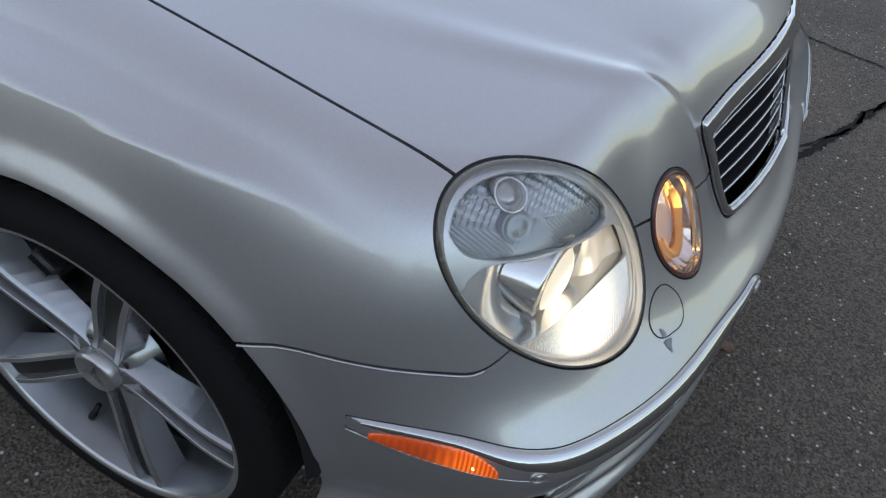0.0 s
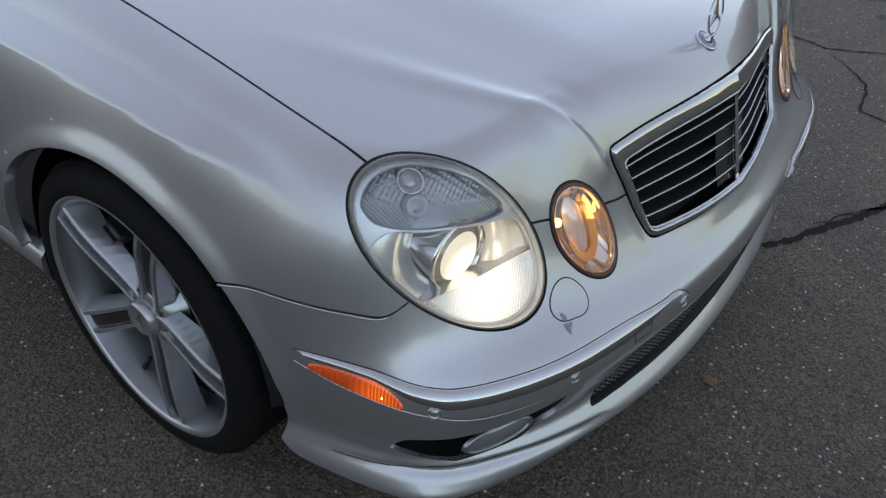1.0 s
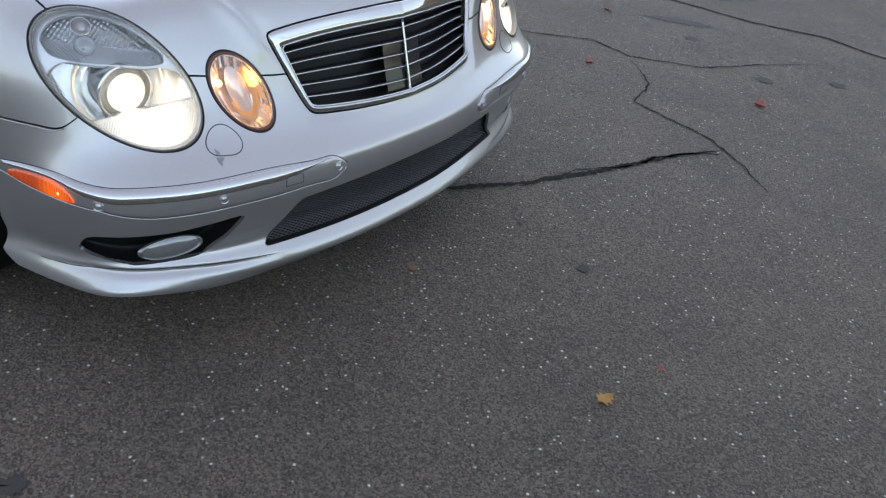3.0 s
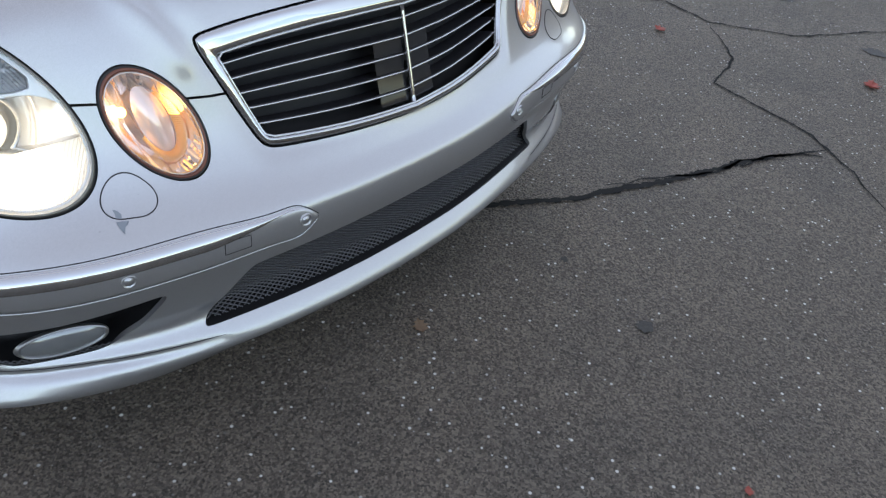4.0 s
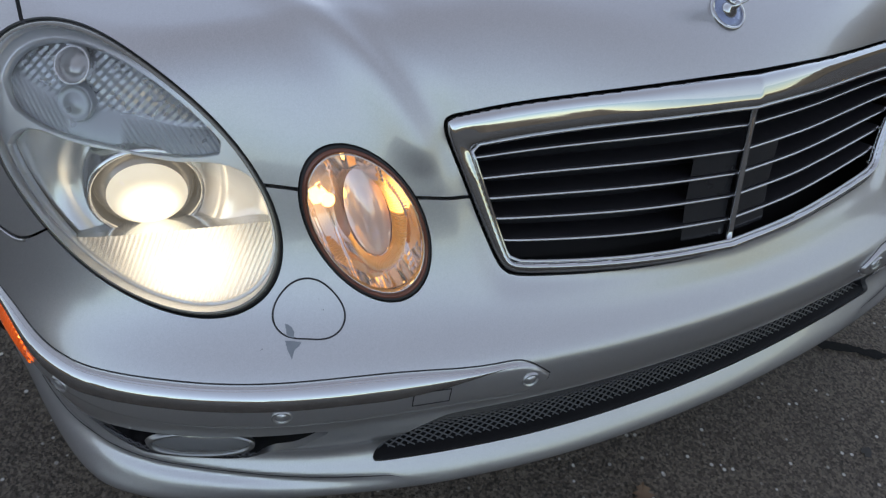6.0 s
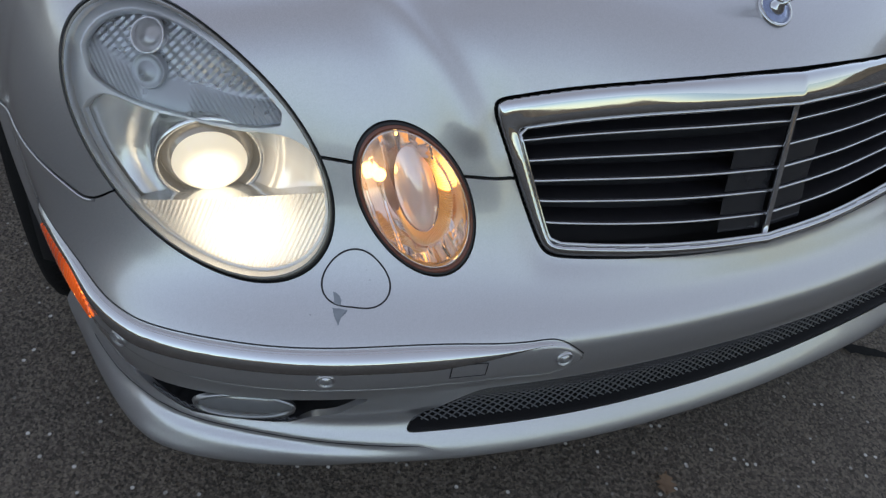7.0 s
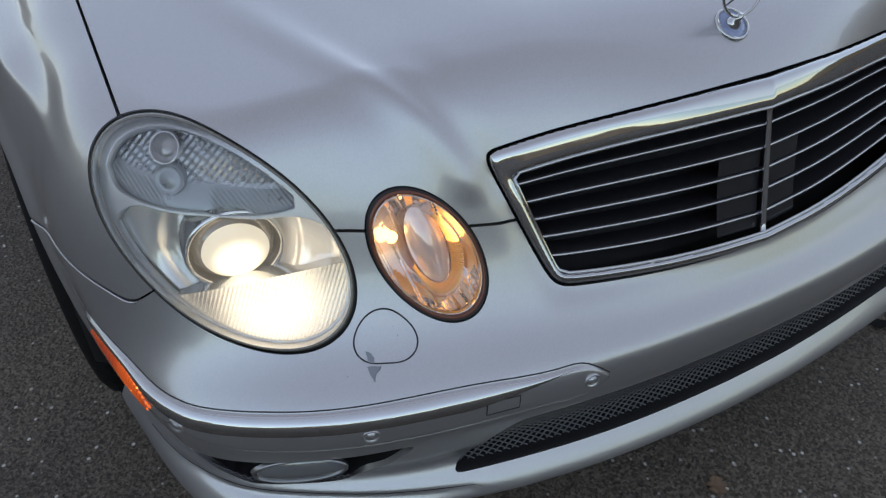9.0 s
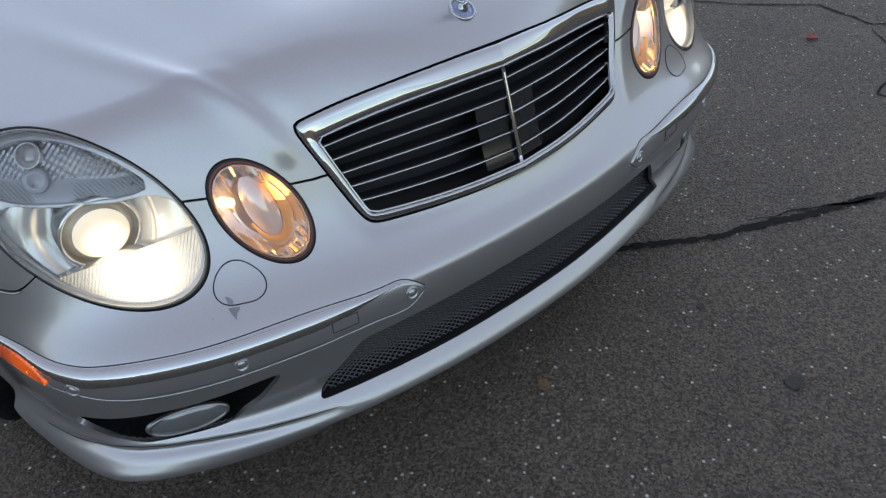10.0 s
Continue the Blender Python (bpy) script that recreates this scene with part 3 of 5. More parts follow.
# ---- grille ----
def facing(x, z, lift=0.0):
    """The point of the nose at x and height z, seen from straight ahead."""
    x, z = np.broadcast_arrays(np.asarray(x, float), np.asarray(z, float))
    start = np.stack([x.ravel(), np.full(x.size, -0.4), z.ravel()], 1)
    p = onto(start, np.broadcast_to(np.array((0, 1.0, 0)), start.shape), 1.2)
    return p - np.outer(np.broadcast_to(np.asarray(lift, float), x.shape).ravel(), (0, 1, 0))


def round_nose(ang, z, lift=0.0):
    """The point of the bumper at an angle round the front axle's middle, and a height."""
    ang, z = np.broadcast_arrays(np.asarray(ang, float), np.asarray(z, float))
    d = np.stack([-np.sin(ang).ravel(), -np.cos(ang).ravel(), np.zeros(ang.size)], 1)
    start = np.stack([np.zeros(ang.size), np.full(ang.size, AXLE), z.ravel()], 1) + 1.25 * d
    p = onto(start, -d, 1.0)
    return p + np.broadcast_to(np.asarray(lift, float), ang.shape).ravel()[:, None] * skin_normal(p)


def bent(a):
    """The angle at which the bumper reaches the half width a, at the height of its strip."""
    return np.interp(a, PLAN_X, _ang)


grille = new("grille")
grille.parent = car
tagged(grille, "grille with a chrome surround and thin chrome-edged black slats")


def grille_top(a):
    return 0.722 - 0.26 * np.maximum(a - 0.02, 0) ** 2


def grille_low(a):
    return 0.547 + 0.10 * a * a


def grille_side(z):
    return 0.320 + (z - 0.559) * 0.34


def grille_hole(p):
    a, k = np.abs(p[:, 0]), 0.0035
    s = np.stack([p[:, 2] - grille_top(a), grille_low(a) - p[:, 2], (a - grille_side(p[:, 2])) * 0.94])
    return -k * np.log(np.exp(np.clip(s / k, -60, 60)).sum(0))


gx, gz = np.meshgrid(np.linspace(-0.43, 0.43, 330), np.linspace(0.50, 0.79, 150), indexing="ij")
gv, gf = facing(gx, gz), grid_faces(*gx.shape)
v, f = clip(gv, gf, lambda p: grille_inside(p))
v, f = clip(v, f, lambda p: -grille_hole(p))
o, h = grille_inside(v), -grille_hole(v)
t = np.clip(o / (o + h + 1e-6), 0, 1)
v = v + skin_normal(v) * (0.010 * np.sqrt(np.clip(1 - (2 * t - 1) ** 4, 0, 1)) - 0.005 + 0.003 * (1 - t) + (0.008 * t - 0.004) * (1 - ease(v[:, 2], 0.56, 0.66)))[:, None]
surround = shaped("surround", v, outward(v, f), CHROME, grille, "chrome grille surround, broad along its top")
solid = surround.modifiers.new("thickness", "SOLIDIFY")
solid.thickness, solid.offset = 0.012, -1
v, f = clip(gv, gf, lambda p: grille_hole(p) + 0.032)
shaped("backing", v + np.array((0, 0.060, 0)), outward(v, f), BLACK, grille, "black backing behind the slats")
# plain black sheet added to stop the ground showing through the grille
x, z = np.meshgrid(np.linspace(-0.47, 0.47, 40), np.linspace(0.43, 0.76, 16), indexing="ij")
v = facing(x, z) + np.array((0, 0.085, 0))
shaped("grille_blank", v, outward(v, grid_faces(*x.shape)), BLACK, grille, "black panel behind the grille")
# thin bright bead along the inner edge of the surround
ang = np.linspace(0, 2 * np.pi, 260, endpoint=False)
lo, hi = np.zeros(260), np.full(260, 0.5)
for _ in range(30):
    mid = (lo + hi) / 2
    q = np.stack([mid * np.cos(ang), 0 * ang, 0.632 + mid * np.sin(ang)], 1)
    inside_now = grille_hole(q) > 0
    lo, hi = np.where(inside_now, mid, lo), np.where(inside_now, hi, mid)
v, f = sweep(facing(lo * np.cos(ang), 0.632 + lo * np.sin(ang), -0.001), 0.0026, 8, True)
shaped("bead", v, f, CHROME, grille, "bright inner bead")
for part_up in (0.135, 0.317, 0.495, 0.675, 0.858):
    aa = np.linspace(-1, 1, 61)
    x = aa * (grille_side(grille_low(0.2) + 0.16 * part_up) + 0.002)
    a = np.abs(x)
    z = grille_low(a) + (grille_top(a) - grille_low(a)) * part_up
    p = facing(x, z, -0.012)
    rows = [p + np.array((0, dy, dz)) for dy, dz in ((0, 0.0016), (0, -0.0035), (0.046, -0.018), (0.046, -0.013))]
    v = np.stack(rows, 0).reshape(-1, 3)
    fs = grid_faces(4, len(x)) + [(3 * len(x) + j, j, j + 1, 3 * len(x) + j + 1) for j in range(len(x) - 1)]
    shaped("slat", v, fs, SLAT, grille, flat=True)
    v, fs = sweep(p + np.array((0, -0.0015, -0.001)), 0.0021, 8)
    shaped("slat_edge", v, fs, CHROME, grille, "bright chrome front edge")
low_end, top_end = facing(0, grille_low(0) - 0.003, 0.0)[0], facing(0, grille_top(0) + 0.003, 0.0)[0]
bar = np.array([low_end + (top_end - low_end) * k for k in np.linspace(0, 1, 12)]) + np.array((0, 0.005, 0))
v, f = sweep(bar, 0.0044, 10)
shaped("centre_bar", v, f, CHROME, grille, "upright chrome bar in the middle")
cuts = (0.0, 0.135, 0.317, 0.495, 0.675)
for s in (-1, 1):
    for lo_k, hi_k in zip(cuts, cuts[1:]):
        x, w = np.meshgrid(s * np.linspace(0.004, 0.074, 8), np.linspace(lo_k + 0.012, hi_k - 0.012, 4), indexing="ij")
        a = np.abs(x)
        z = grille_low(a) + (grille_top(a) - grille_low(a)) * w
        v = facing(x, z, -0.013)
        shaped("sensor_plate", v, outward(v, grid_faces(*x.shape)), GLOSS_BLACK, grille, "smoked black plate between the slats")


# ---- ornament on the hood ----
def hood_z(x, y):
    s = np.array([[x, y, 1.25]])
    return onto(s, np.array([[0, 0, -1.0]]), 0.8)[0]


ornament = new("hood_ornament")
ornament.parent = car
base = hood_z(-0.024, 0.135)
hn = skin_normal(base[None])[0]
ornament.matrix_basis = Matrix.Translation(Vector(base)) @ Vector((0, 0, 1)).rotation_difference(Vector(hn)).to_matrix().to_4x4()
tagged(ornament, "chrome ring ornament on a round blue-grey base")


def turned(rings, n=48):
    a = np.linspace(0, 2 * np.pi, n, endpoint=False)
    v = np.array([(r * math.cos(t), r * math.sin(t), z) for r, z in rings for t in a])
    return v, grid_faces(len(rings), n, True)


ENAMEL = mottled(shader("blue_grey_enamel", (0.25, 0.30, 0.45), 0.25, 0.3, Coat_Weight=0.6), 120, 0.25)
v, f = turned([(0.0005, 0.004), (0.013, 0.004), (0.0215, 0.0032), (0.0215, -0.002)])
shaped("badge_disc", v, f, ENAMEL, ornament, "blue-grey enamel disc")
v, f = turned([(0.0212, 0.001), (0.0214, 0.0042), (0.0236, 0.0042), (0.025, 0.002), (0.025, -0.002)])
shaped("rim", v, f, CHROME, ornament)
v, f = turned([(0.0105, 0.004), (0.0105, 0.006), (0.008, 0.009), (0.0045, 0.014), (0.0035, 0.022), (0.0005, 0.022)])
shaped("stem", v, f, CHROME, ornament)
a = np.linspace(0, 2 * np.pi, 64, endpoint=False)
tip = Matrix.Translation(Vector(base) + 0.018 * Vector(hn)) @ Matrix.Rotation(radians(-8), 4, "X")
back = ornament.matrix_basis.inverted() @ tip
loop = np.array([back @ Vector((0.0345 * math.cos(t), 0, 0.0365 * math.sin(t) + 0.037)) for t in a])
v, f = sweep(loop, 0.0021, 8, True)
shaped("ring", v, f, CHROME, ornament)
for ang in (90, 210, 330):
    e = radians(ang)
    path = np.array([back @ Vector((k * 0.0345 * math.cos(e), 0, k * 0.0365 * math.sin(e) + 0.037)) for k in np.linspace(0, 1, 6)])
    v, f = sweep(path, np.linspace(0.0052, 0.0012, 6), 4)
    shaped("arm", v, f, CHROME, ornament, flat=True)


# ---- headlights ----
LID_EDGE = spline([-0.14, -0.131, -0.114, -0.081, -0.028, 0.028, 0.075, 0.10], [0.095, 0.069, 0.050, 0.039, 0.032, 0.028, 0.031, 0.040])
BAY_EDGE = spline([-0.150, -0.124, -0.113, -0.065, -0.007, 0.05, 0.085, 0.12, 0.15], [-0.02, 0.026, 0.034, 0.033, 0.0275, 0.023, 0.024, 0.010, -0.02])
PROJ = np.array((-0.697, 0.218, 0.623))


def sheet(oval, u0, u1, nu, v0, v1, nv, lift):
    """A fine sheet under a lamp's cover, over a field of its own plane."""
    uu, vv = np.meshgrid(np.linspace(u0, u1, nu), np.linspace(v0, v1, nv), indexing="ij")
    p = oval.at(uu, vv, lift(uu.ravel(), vv.ravel()))
    return p, grid_faces(nu, nv)


def headlight(s, turn):
    root = new("headlight")
    root.parent = car
    tagged(root, "oval headlight, lit warm white behind a clear cover")
    flat, level = HEAD.flat, (lambda p: HEAD.level(*HEAD.flat(p)))
    v, f, uu, vv = HEAD.disc(16, 96, 0.02, 0.985, lambda k, u, w: 0.0085 * (1 - k**6) + 0.001)
    lens = shaped("lens", s(v), turn(f), CLEAR, root, "clear plastic cover")
    lens.visible_shadow = False
    rim = [HEAD.at(*HEAD.edge(k), d) for k, d in ((0.985, 0.001), (0.987, -0.010), (0.962, -0.013))]
    shaped("cover_edge", s(np.vstack(rim)), turn(grid_faces(3, 96, True)), BEZEL, root, "pale ribbed edge of the cover")
    band = [HEAD.at(*HEAD.edge(k), d) for k, d in ((0.984, 0.0015), (0.998, 0.002), (1.012, 0.0), (1.014, -0.006))]
    shaped("cover_rim", s(np.vstack(band)), turn(grid_faces(4, 96, True)), EDGE, root, "brownish rim of the cover")
    seal = [HEAD.at(*HEAD.edge(k), d) for k, d in ((1.008, -0.003), (1.040, -0.004), (1.050, -0.03))]
    shaped("seal", s(np.vstack(seal)), turn(grid_faces(3, 96, True)), SEAL, root, "black rubber seal")
    lid = lambda p: np.minimum(np.minimum(flat(p)[1] - LID_EDGE(flat(p)[0]), 0.086 - flat(p)[0]), (0.905 - level(p)) * 0.12)
    bay = lambda p: np.minimum(BAY_EDGE(flat(p)[0]) - flat(p)[1], (0.945 - level(p)) * 0.12)
    low = lambda p: -0.065 + 0.19 * flat(p)[0] - flat(p)[1]
    n = HEAD.n
    # flush silver frame round both chambers
    v, f = sheet(HEAD, -0.16, 0.16, 150, -0.17, 0.15, 150, lambda u, w: -0.012 + 0 * u)
    fv, ff = clip(v, f, lambda p: (0.968 - level(p)) * 0.12)
    fv, ff = clip(fv, ff, lambda p: -lid(p))
    fv, ff = clip(fv, ff, lambda p: -bay(p))
    frame_part = shaped("bezel", s(fv), turn(outward(fv, ff)), BEZEL, root, "bright silver frame round the chambers")
    solid = frame_part.modifiers.new("thickness", "SOLIDIFY")
    solid.thickness, solid.offset = 0.010, -1
    # upper chamber, ribbed
    def lid_lift(u, w):
        up = w - LID_EDGE(u)
        ribs = 0.0011 * np.sin((u * 0.8 + w * 0.6) * 2 * np.pi / 0.0048) * (1 - ease(up, 0.026, 0.032)) * (ease(u, -0.015, -0.005) + 1 - ease(u, -0.075, -0.06))
        saw = lambda x: np.abs(2 * (x - np.floor(x)) - 1)
        scales = 0.0019 * (saw((u * 0.78 - w * 0.62) / 0.0072) + 0.7 * saw((u * 0.62 + w * 0.78) / 0.0105) - 0.8) * ease(up, 0.030, 0.038)
        return -0.022 - 0.010 * ease(up, 0.0, 0.05) + ribs + scales
    v, f = sheet(HEAD, -0.15, 0.10, 260, 0.015, 0.14, 130, lid_lift)
    v, f = clip(v, f, lambda p: lid(p) + 0.006)
    upper = lambda p: flat(p)[1] - LID_EDGE(flat(p)[0]) - 0.034 + 0.10 * np.maximum(flat(p)[0], -0.05)
    sv, sf = clip(v, f, upper)
    v, f = clip(v, f, lambda p: -upper(p))
    shaped("upper_reflector", s(v), turn(outward(v, f)), LID, root, "grey ribbed reflector above the beam")
    shaped("scaled_reflector", s(sv), turn(outward(sv, sf)), SCALES, root, "silver reflector of small scales", flat=True)
    e = np.linspace(0, 2 * np.pi, 40, endpoint=False)
    round_at = lambda cu, cv, r, rows: np.vstack([HEAD.at(cu + r * k * np.cos(e), cv + r * k * np.sin(e), d - 0.020) for k, d in rows])
    v = round_at(-0.0607, 0.1063, 0.0185, ((1.06, -0.014), (1.04, 0.004), (0.98, 0.0065), (0.90, 0.005), (0.86, -0.002)))
    shaped("small_lamp", s(v), turn(grid_faces(5, 40, True)), MIRROR, root, "small round unlit lamp with a bright ring")
    v = round_at(-0.0607, 0.1063, 0.0185, ((0.88, -0.001), (0.6, 0.0045), (0.3, 0.007), (0.02, 0.008)))
    shaped("glass", s(v), turn(grid_faces(4, 40, True)), SMOKE, root, "clear grey bulb glass")
    v = round_at(-0.0577, 0.0695, 0.0190, ((1.04, -0.012), (1.0, -0.001), (0.93, 0.001), (0.88, -0.0015), (0.5, 0.002), (0.02, 0.003)))
    shaped("small_lamp", s(v), turn(grid_faces(6, 40, True)), LID, root, "grey round lamp cover")
    # lower chamber: mirror bowl with a hole for the projector
    def bowl(u, w):
        d = np.hypot((u - 0.0) / 1.15, w + 0.012)
        return -0.024 - 0.045 * np.exp(-(d / 0.065) ** 4) - 0.010 * ease(u, -0.12, 0.0) + 0.004 * np.sin(u * 95) * ease(u, 0.045, 0.06)
    v, f = sheet(HEAD, -0.15, 0.16, 170, -0.12, 0.05, 100, bowl)
    v, f = clip(v, f, lambda p: bay(p) + 0.004)
    v, f = clip(v, f, lambda p: -low(p))
    v, f = clip(v, f, lambda p: np.hypot(p[:, 0] - PROJ[0], p[:, 2] - PROJ[2]) - 0.056)
    shaped("bowl", s(v), turn(outward(v, f)), GLOW_BOWL, root, "mirror bowl round the projector, lamp light put into its glow")
    # fluted strip under the projector, whose light is put into it as emission
    flutes = lambda u, w: -0.018 + 0.0013 * np.sin((u - 0.30 * w) * 2 * np.pi / 0.0052)
    v, f = sheet(HEAD, -0.11, 0.15, 300, -0.17, -0.02, 40, flutes)
    v, f = clip(v, f, lambda p: low(p))
    v, f = clip(v, f, lambda p: (0.965 - level(p)) * 0.12)
    shaped("fluted_reflector", s(v), turn(outward(v, f)), FLUTES, root, "fluted reflector, warm white lamp light put into its glow")
    u = np.linspace(-0.075, 0.14, 60)
    w = -0.065 + 0.19 * u + 0.0005
    keep = HEAD.level(u, w) < 0.95
    u, w = u[keep], w[keep]
    shelf = np.vstack([HEAD.at(u, w, -0.0165), HEAD.at(u, w + 0.002, -0.022), HEAD.at(u, w + 0.012, -0.085)])
    shaped("shelf", s(shelf), turn([g[::-1] for g in grid_faces(3, len(u))]), BOWL, root, "silver shelf above the flutes")

    def ringed(rows, nn=64):
        e = np.linspace(0, 2 * np.pi, nn, endpoint=False)
        return np.array([(PROJ[0] + r * math.cos(t), PROJ[1] + y - 0.10 * r * math.cos(t), PROJ[2] + r * math.sin(t)) for r, y in rows for t in e]), grid_faces(len(rows), nn, True)
    v2, f2 = ringed([(0.066, 0.04), (0.061, -0.004), (0.058, -0.010), (0.055, -0.008), (0.052, 0.004), (0.051, 0.02)])
    shaped("projector_ring", s(v2), turn(f2), MIRROR, root, "chrome ring round the projector")
    v2, f2 = ringed([(0.0515, 0.010), (0.049, 0.002), (0.044, -0.004), (0.041, -0.007)])
    shaped("projector_edge", s(v2), turn(f2), GLASS_GLOW, root, "glass edge of the projector")
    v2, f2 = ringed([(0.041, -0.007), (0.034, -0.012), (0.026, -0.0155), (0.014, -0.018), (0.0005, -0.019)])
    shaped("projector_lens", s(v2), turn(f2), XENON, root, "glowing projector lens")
    v3, f3, _, _ = HEAD.disc(10, 64, 0.02, 0.98, lambda k, a, b: -0.12 * (1 - k**6) - 0.02)
    shaped("housing", s(v3), turn(f3), LID, root, "housing")
    return root


both_sides(headlight)


# ---- blinkers ----
def blinker(s, turn):
    root = new("blinker")
    root.parent = car
    tagged(root, "small oval lamp with its amber bulb lit")
    v, f, _, _ = BLINK.disc(14, 72, 0.02, 0.93, lambda k, u, w: 0.006 * (1 - k**5) + 0.0025)
    lens = shaped("lens", s(v), turn(f), CLEAR_PINK, root, "clear cover with a peach tint")
    lens.visible_shadow = False
    seal = [BLINK.at(*BLINK.edge(k, 72), d) for k, d in ((0.988, 0.0012), (1.01, 0.002), (1.03, 0.000), (1.045, -0.03))]
    shaped("seal", s(np.vstack(seal)), turn(grid_faces(4, 72, True)), SEAL, root, "dark seal")
    rim = [BLINK.at(*BLINK.edge(k, 144), d + (0.0008 * np.sin(np.arange(144) * np.pi))) for k, d in ((0.990, 0.0012), (0.968, 0.0034), (0.935, 0.0028), (0.922, -0.006))]
    shaped("amber_rim", s(np.vstack(rim)), turn(grid_faces(4, 144, True)), AMBER_DARK, root, "brownish amber edge of the cover")
    ring = [BLINK.at(*BLINK.edge(k, 72), d) for k, d in ((0.926, 0.0005), (0.915, 0.002), (0.902, 0.001), (0.896, -0.010))]
    shaped("bright_ring", s(np.vstack(ring)), turn(grid_faces(4, 72, True)), MIRROR, root, "thin bright ring")
    # smooth faceted bowl; the bulb's light on it is put into its emission
    v, f, u, w = BLINK.disc(40, 120, 0.02, 0.91, lambda k, u, w: -0.010 - 0.034 * (1 - (k / 0.91) ** 2))
    step = np.floor((u * 0.94 + w * 0.34) / 0.017)
    v = v + BLINK.n * (0.003 * np.sin(step * 2.1))[:, None]
    shaped("reflector", s(v), turn(f), BLUSH, root, "blush-tinted faceted reflector, bulb light put into its glow")
    ca, sa = math.cos(radians(-73)), math.sin(radians(-73))

    def egg(cu, cv, long, short, e):
        x, y = long * np.cos(e), short * np.sin(e)
        return cu + x * ca - y * sa, cv + x * sa + y * ca
    # amber crescent round the foot of the clear oval; bulb light and glare put in as emission
    def crescent(e0, e1, material, label, nn=140):
        e = np.linspace(radians(e0), radians(e1), nn)
        rib = 0.0012 * np.sin(np.arange(nn) * np.pi / 2)
        slim = 0.35 + 0.65 * ease(e, radians(-70), radians(-5)) * (1 - 0.5 * ease(e, radians(70), radians(135)))
        rows = []
        for k, d in ((0.0, -0.020), (0.35, -0.013), (0.7, -0.013), (1.0, -0.021)):
            a1, b1 = egg(0.004, 0.004, 0.052, 0.025, e)
            a2, b2 = egg(0.007, -0.004, 0.062, 0.041, e)
            rows.append(BLINK.at(a1 + (a2 - a1) * k * slim, b1 + (b2 - b1) * k * slim, d + rib))
        v = np.vstack(rows)
        shaped("amber_band", s(v), turn(outward(v, grid_faces(4, nn))), material, root, label)
    crescent(-78, 38, GLOW, "amber band, bulb light put into its glow")
    crescent(38, 88, GLOW, "amber band, bulb light put into its glow", 60)
    crescent(88, 140, GLARE_AMBER, "amber band, the bulb's glare put into its glow", 60)
    q, m = np.meshgrid(np.linspace(0.02, 1, 12), np.linspace(0, 2 * np.pi, 48, endpoint=False), indexing="ij")
    a1, b1 = egg(0.004, 0.006, 0.055 * q, 0.0235 * q, m)
    p = BLINK.at(a1, b1, -0.026 + 0.012 * (1 - q.ravel() ** 2))
    shaped("centre_reflector", s(p), turn(grid_faces(12, 48, True)), CLEAR_OVAL, root, "clear oval in the middle")
    q, m = np.meshgrid(np.linspace(0.02, np.pi - 0.02, 9), np.linspace(0, 2 * np.pi, 16, endpoint=False), indexing="ij")
    p = BLINK.at([-0.0416], [0.0250], [-0.020])[0]
    ball = p + 0.0080 * np.stack([np.sin(q) * np.cos(m), np.sin(q) * np.sin(m), np.cos(q)], -1).reshape(-1, 3)
    shaped("bulb", s(ball), turn(grid_faces(9, 16, True)), ORANGE, root, "glowing amber bulb")
    return root


both_sides(blinker)


# ---- strips, sensors and side lamps on the bumper ----
STRIP_TOP = spline([0.285, 0.31, 0.36, 0.46, 0.563, 0.693, 0.785, 0.841, 0.885, 0.8965], [0.436, 0.456, 0.4635, 0.467, 0.469, 0.467, 0.469, 0.475, 0.479, 0.470])
STRIP_LOW = spline([0.285, 0.31, 0.36, 0.46, 0.563, 0.693, 0.785, 0.841, 0.885, 0.8965], [0.434, 0.411, 0.404, 0.402, 0.402, 0.399, 0.409, 0.425, 0.437, 0.446])


